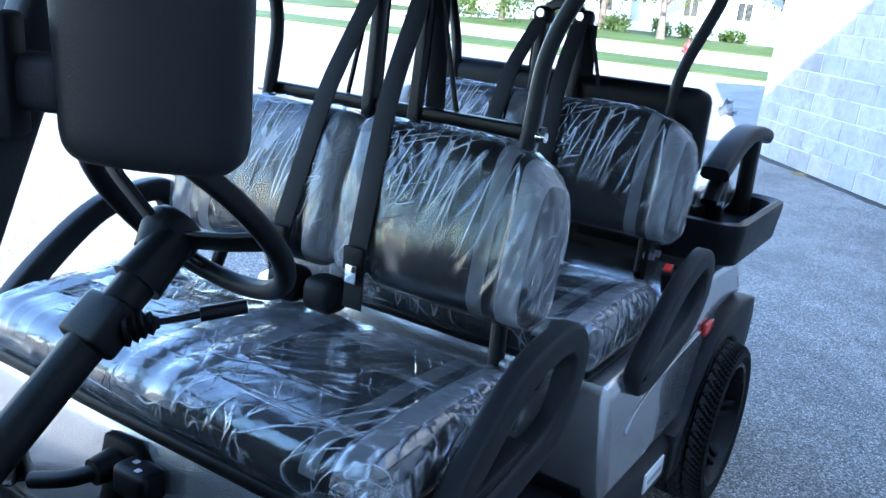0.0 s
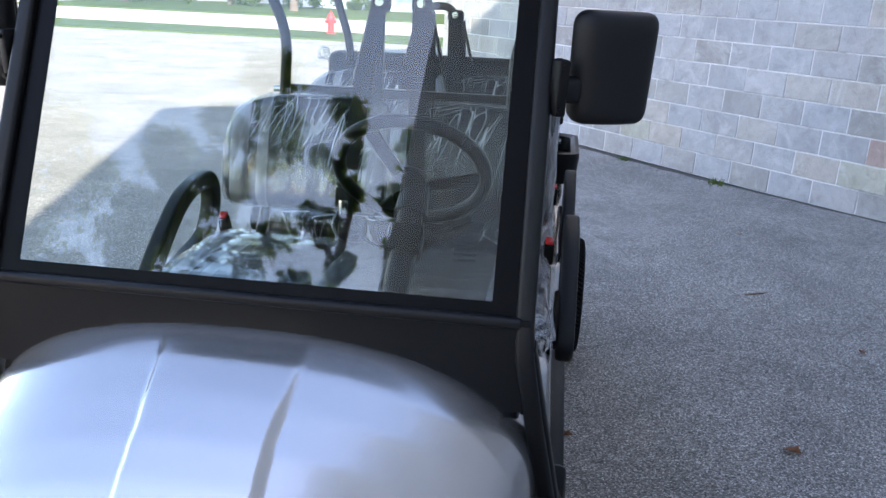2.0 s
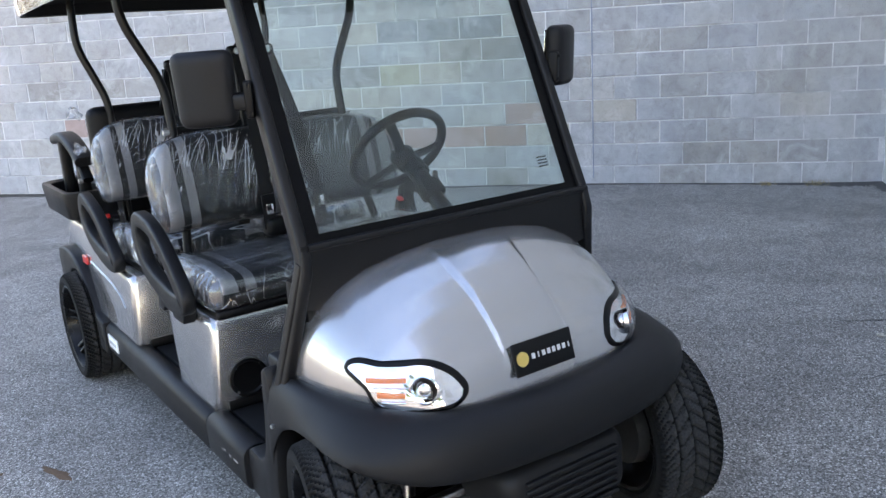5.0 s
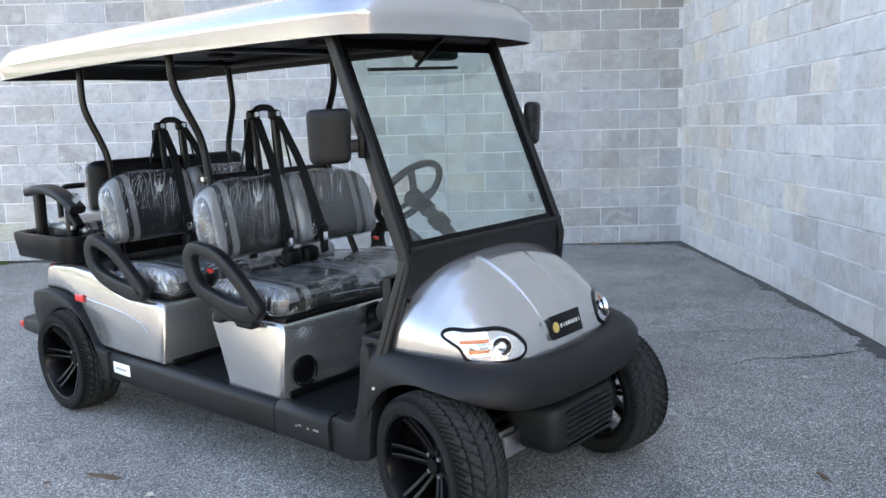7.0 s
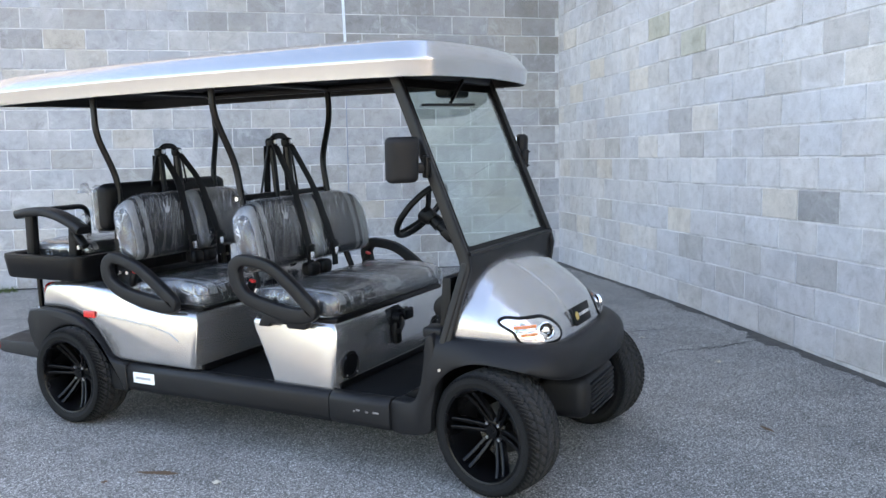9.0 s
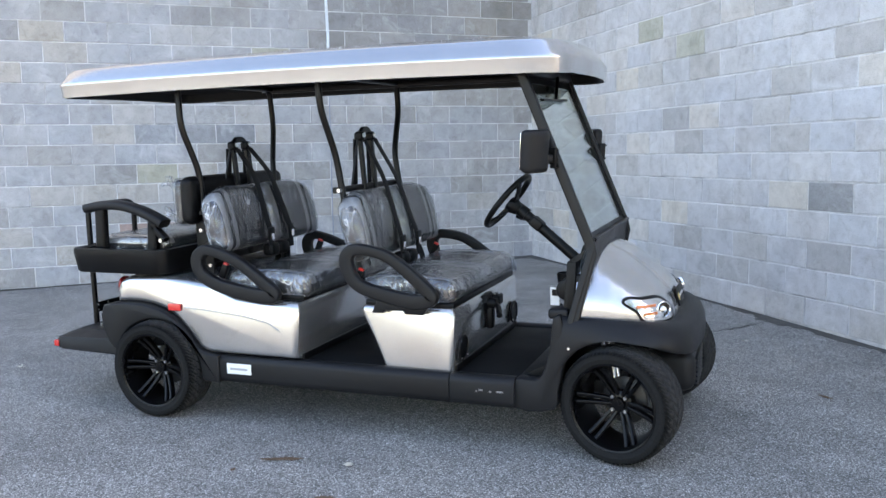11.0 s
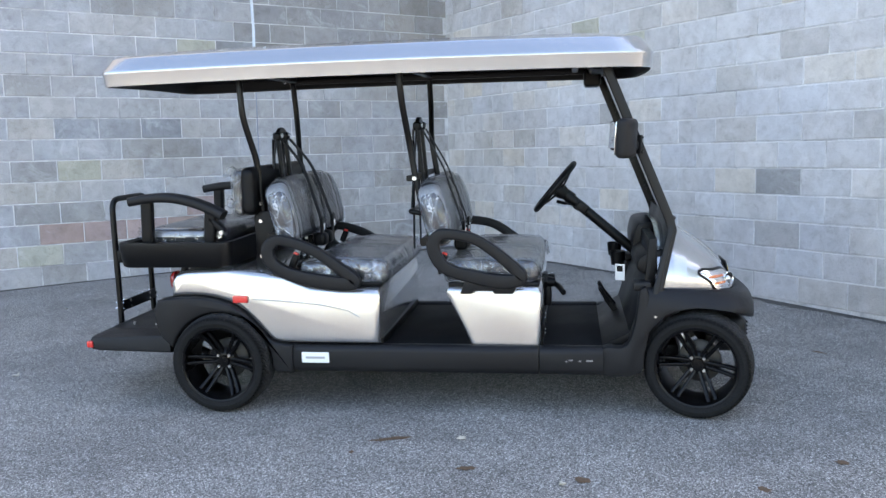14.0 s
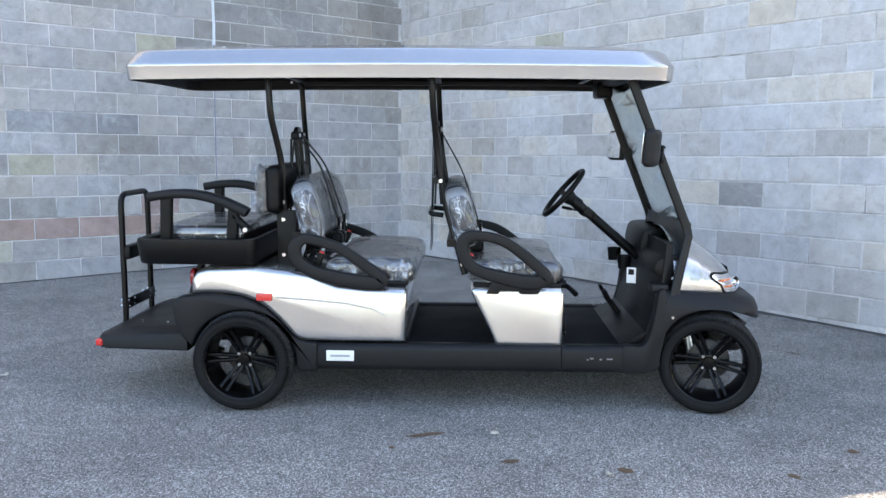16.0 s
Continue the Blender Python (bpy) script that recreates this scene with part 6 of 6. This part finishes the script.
def dry_leaf(x, y, size, turn, material, label, seed):
    rng = np.random.default_rng(seed)
    bm = bmesh.new()
    n = 11
    ring = []
    for i in range(n):
        a = 2 * math.pi * i / n
        r = size * (0.55 + 0.45 * rng.uniform()) * (1.0 if i % 2 else 0.6)
        ring.append(bm.verts.new((r * math.cos(a), 0.7 * r * math.sin(a), 0.006 + size * 0.35 * rng.uniform())))
    c = bm.verts.new((0, 0, 0.004))
    for i in range(n):
        bm.faces.new([c, ring[i], ring[(i + 1) % n]])
    geo = bmesh.ops.extrude_face_region(bm, geom=bm.faces[:])
    for v in [g for g in geo["geom"] if isinstance(g, bmesh.types.BMVert)]:
        v.co.z += 0.0015
    ob = part("dry_leaf", bm, material, smooth=False)
    ob.matrix_world = pose(x, y, 0.001, 0, 0, turn)
    return tagged(ob, label, "leaf", "fallen leaves")


def smear(x, y, length, width, turn, seed):
    """A flat clod of dried dirt, thickest in the middle."""
    rng = np.random.default_rng(seed)
    bm = bmesh.new()
    n = 22
    c = bm.verts.new((0, 0, 0.006))
    ring = []
    for i in range(n):
        a = 2 * math.pi * i / n
        k = rng.uniform(0.6, 1.0)
        ring.append(bm.verts.new((length / 2 * k * math.cos(a), width / 2 * k * math.sin(a), 0.001)))
    for i in range(n):
        bm.faces.new([c, ring[i], ring[(i + 1) % n]])
    ob = part("dirt_smear", bm, m_mud, smooth=True)
    ob.matrix_world = pose(x, y, 0.002, 0, 0, turn)
    return tagged(ob, "thin brown smear of dried dirt on the asphalt", "dirt", "dirt smears")


for k, (x, y, size, turn, m, label) in enumerate((
        (0.325, 1.68, 0.05, 20, m_dry, "curled reddish-brown dry leaf on the asphalt"), (-1.97, 1.15, 0.028, 70, m_pale, "small pale dry leaf on the asphalt"), (-2.43, 0.69, 0.03, 10, m_pale, "small pale dry leaf on the asphalt"),
        (-1.13, 3.97, 0.04, 130, m_pale, "small pale dry leaf on the asphalt"), (0.73, -0.41, 0.03, 40, m_pale, "small pale dry leaf on the asphalt"), (1.18, 0.18, 0.035, 160, m_pale, "small pale dry leaf on the asphalt"),
        (-0.45, 1.62, 0.035, 200, m_dry, "curled reddish-brown dry leaf on the asphalt"), (0.74, 4.82, 0.03, 15, m_pale, "small pale dry leaf on the asphalt"), (0.88, 2.71, 0.03, 95, m_dry, "small brown dry leaf on the asphalt"))):
    dry_leaf(x, y, size, turn, m, label, k + 3)
for k, (x, y, ln, w, turn) in enumerate(((-1.98, 1.48, 0.26, 0.05, 110), (-2.29, 1.09, 0.10, 0.05, 100), (-2.37, 0.61, 0.10, 0.06, 60), (-2.11, -0.45, 0.07, 0.06, 70), (-2.40, -0.08, 0.07, 0.05, 30), (-0.37, -0.83, 0.12, 0.03, 50),
                                          (1.24, 3.06, 0.26, 0.03, 40), (0.57, 3.47, 0.20, 0.03, 30), (-2.15, 1.62, 0.04, 0.03, 0))):
    smear(x, y, ln, w, turn, k + 20)



m_tar = plain("dark_crack_filler", (0.035, 0.033, 0.031), 0.9, grain=90, amount=0.4, relief=0.5, dist=0.005)


def crack(points, width, seed):
    """A worn crack in the asphalt with crumbled dark edges."""
    rng = np.random.default_rng(seed)
    line = spline([(x, y, 0) for x, y in points], 14)
    bm = bmesh.new()
    rows = []
    for i, p in enumerate(line):
        d = (line[min(i + 1, len(line) - 1)] - line[max(i - 1, 0)]).normalized()
        sd = Vector((-d.y, d.x, 0))
        k = math.sin(math.pi * (i + 0.3) / len(line)) ** 0.5
        off = sd * rng.normal(0, 0.006)
        w = width * k * rng.uniform(0.25, 1.0)
        rows.append([bm.verts.new(p + off - sd * w * rng.uniform(0.4, 1.0) + Vector((0, 0, 0.001))), bm.verts.new(p + off + Vector((0, 0, 0.0025))), bm.verts.new(p + off + sd * w * rng.uniform(0.4, 1.0) + Vector((0, 0, 0.001)))])
    for a, b in zip(rows, rows[1:]):
        for k in range(2):
            bm.faces.new([a[k], a[k + 1], b[k + 1], b[k]])
    ob = part("asphalt_crack", bm, m_tar, ground, smooth=True)
    return ob


crack([(0.70, 0.0), (0.95, -0.10), (1.08, -0.30), (1.20, -0.40), (1.40, -0.52), (1.62, -0.60)], 0.010, 3)
crack([(1.25, 0.42), (1.40, 0.28), (1.49, 0.17), (1.56, 0.07)], 0.007, 5)
crack([(1.05, -0.22), (1.2, -0.38), (1.33, -0.48)], 0.016, 8)


def weed(dist, size, seed, material, label):
    """A tuft of thin blades at the foot of the long wall."""
    rng = np.random.default_rng(seed)
    p = foot_frame(A_DIR) @ Vector((dist, 0.05, 0))
    v, f = [], []
    for _ in range(60):
        a, h = rng.uniform(0, 6.28), size * rng.uniform(0.4, 1.0)
        o = rng.normal(size=2) * size * 0.7
        t = np.array([math.cos(a), math.sin(a)]) * h * 0.6
        i = len(v)
        v += [(o[0] - 0.004, o[1], 0.0), (o[0] + 0.004, o[1], 0.0), (o[0] + t[0], o[1] + t[1], h)]
        f.append((i, i + 1, i + 2))
    me = bpy.data.meshes.new("weed")
    me.from_pydata(v, [], f)
    me.materials.append(material)
    ob = new("weed", me)
    ob.matrix_world = Matrix.Translation((p.x, p.y, ground_z(p.x, p.y)))
    return tagged(ob, label, "weed", "weeds at the wall")


m_straw = plain("dry_straw", (0.34, 0.26, 0.13), 0.8, grain=60, amount=0.3)
for dist, size, k, m, label in ((6.0, 0.08, 1, m_leaf, "small green weed at the foot of the wall"), (0.55, 0.07, 2, m_straw, "dry straw-coloured tuft at the foot of the wall"), (0.95, 0.05, 3, m_straw, "dry straw-coloured tuft at the foot of the wall"), (7.2, 0.05, 4, m_leaf, "small green weed at the foot of the wall"), (9.6, 0.06, 5, m_straw, "dry straw-coloured tuft at the foot of the wall")):
    weed(dist, size, k, m, label)
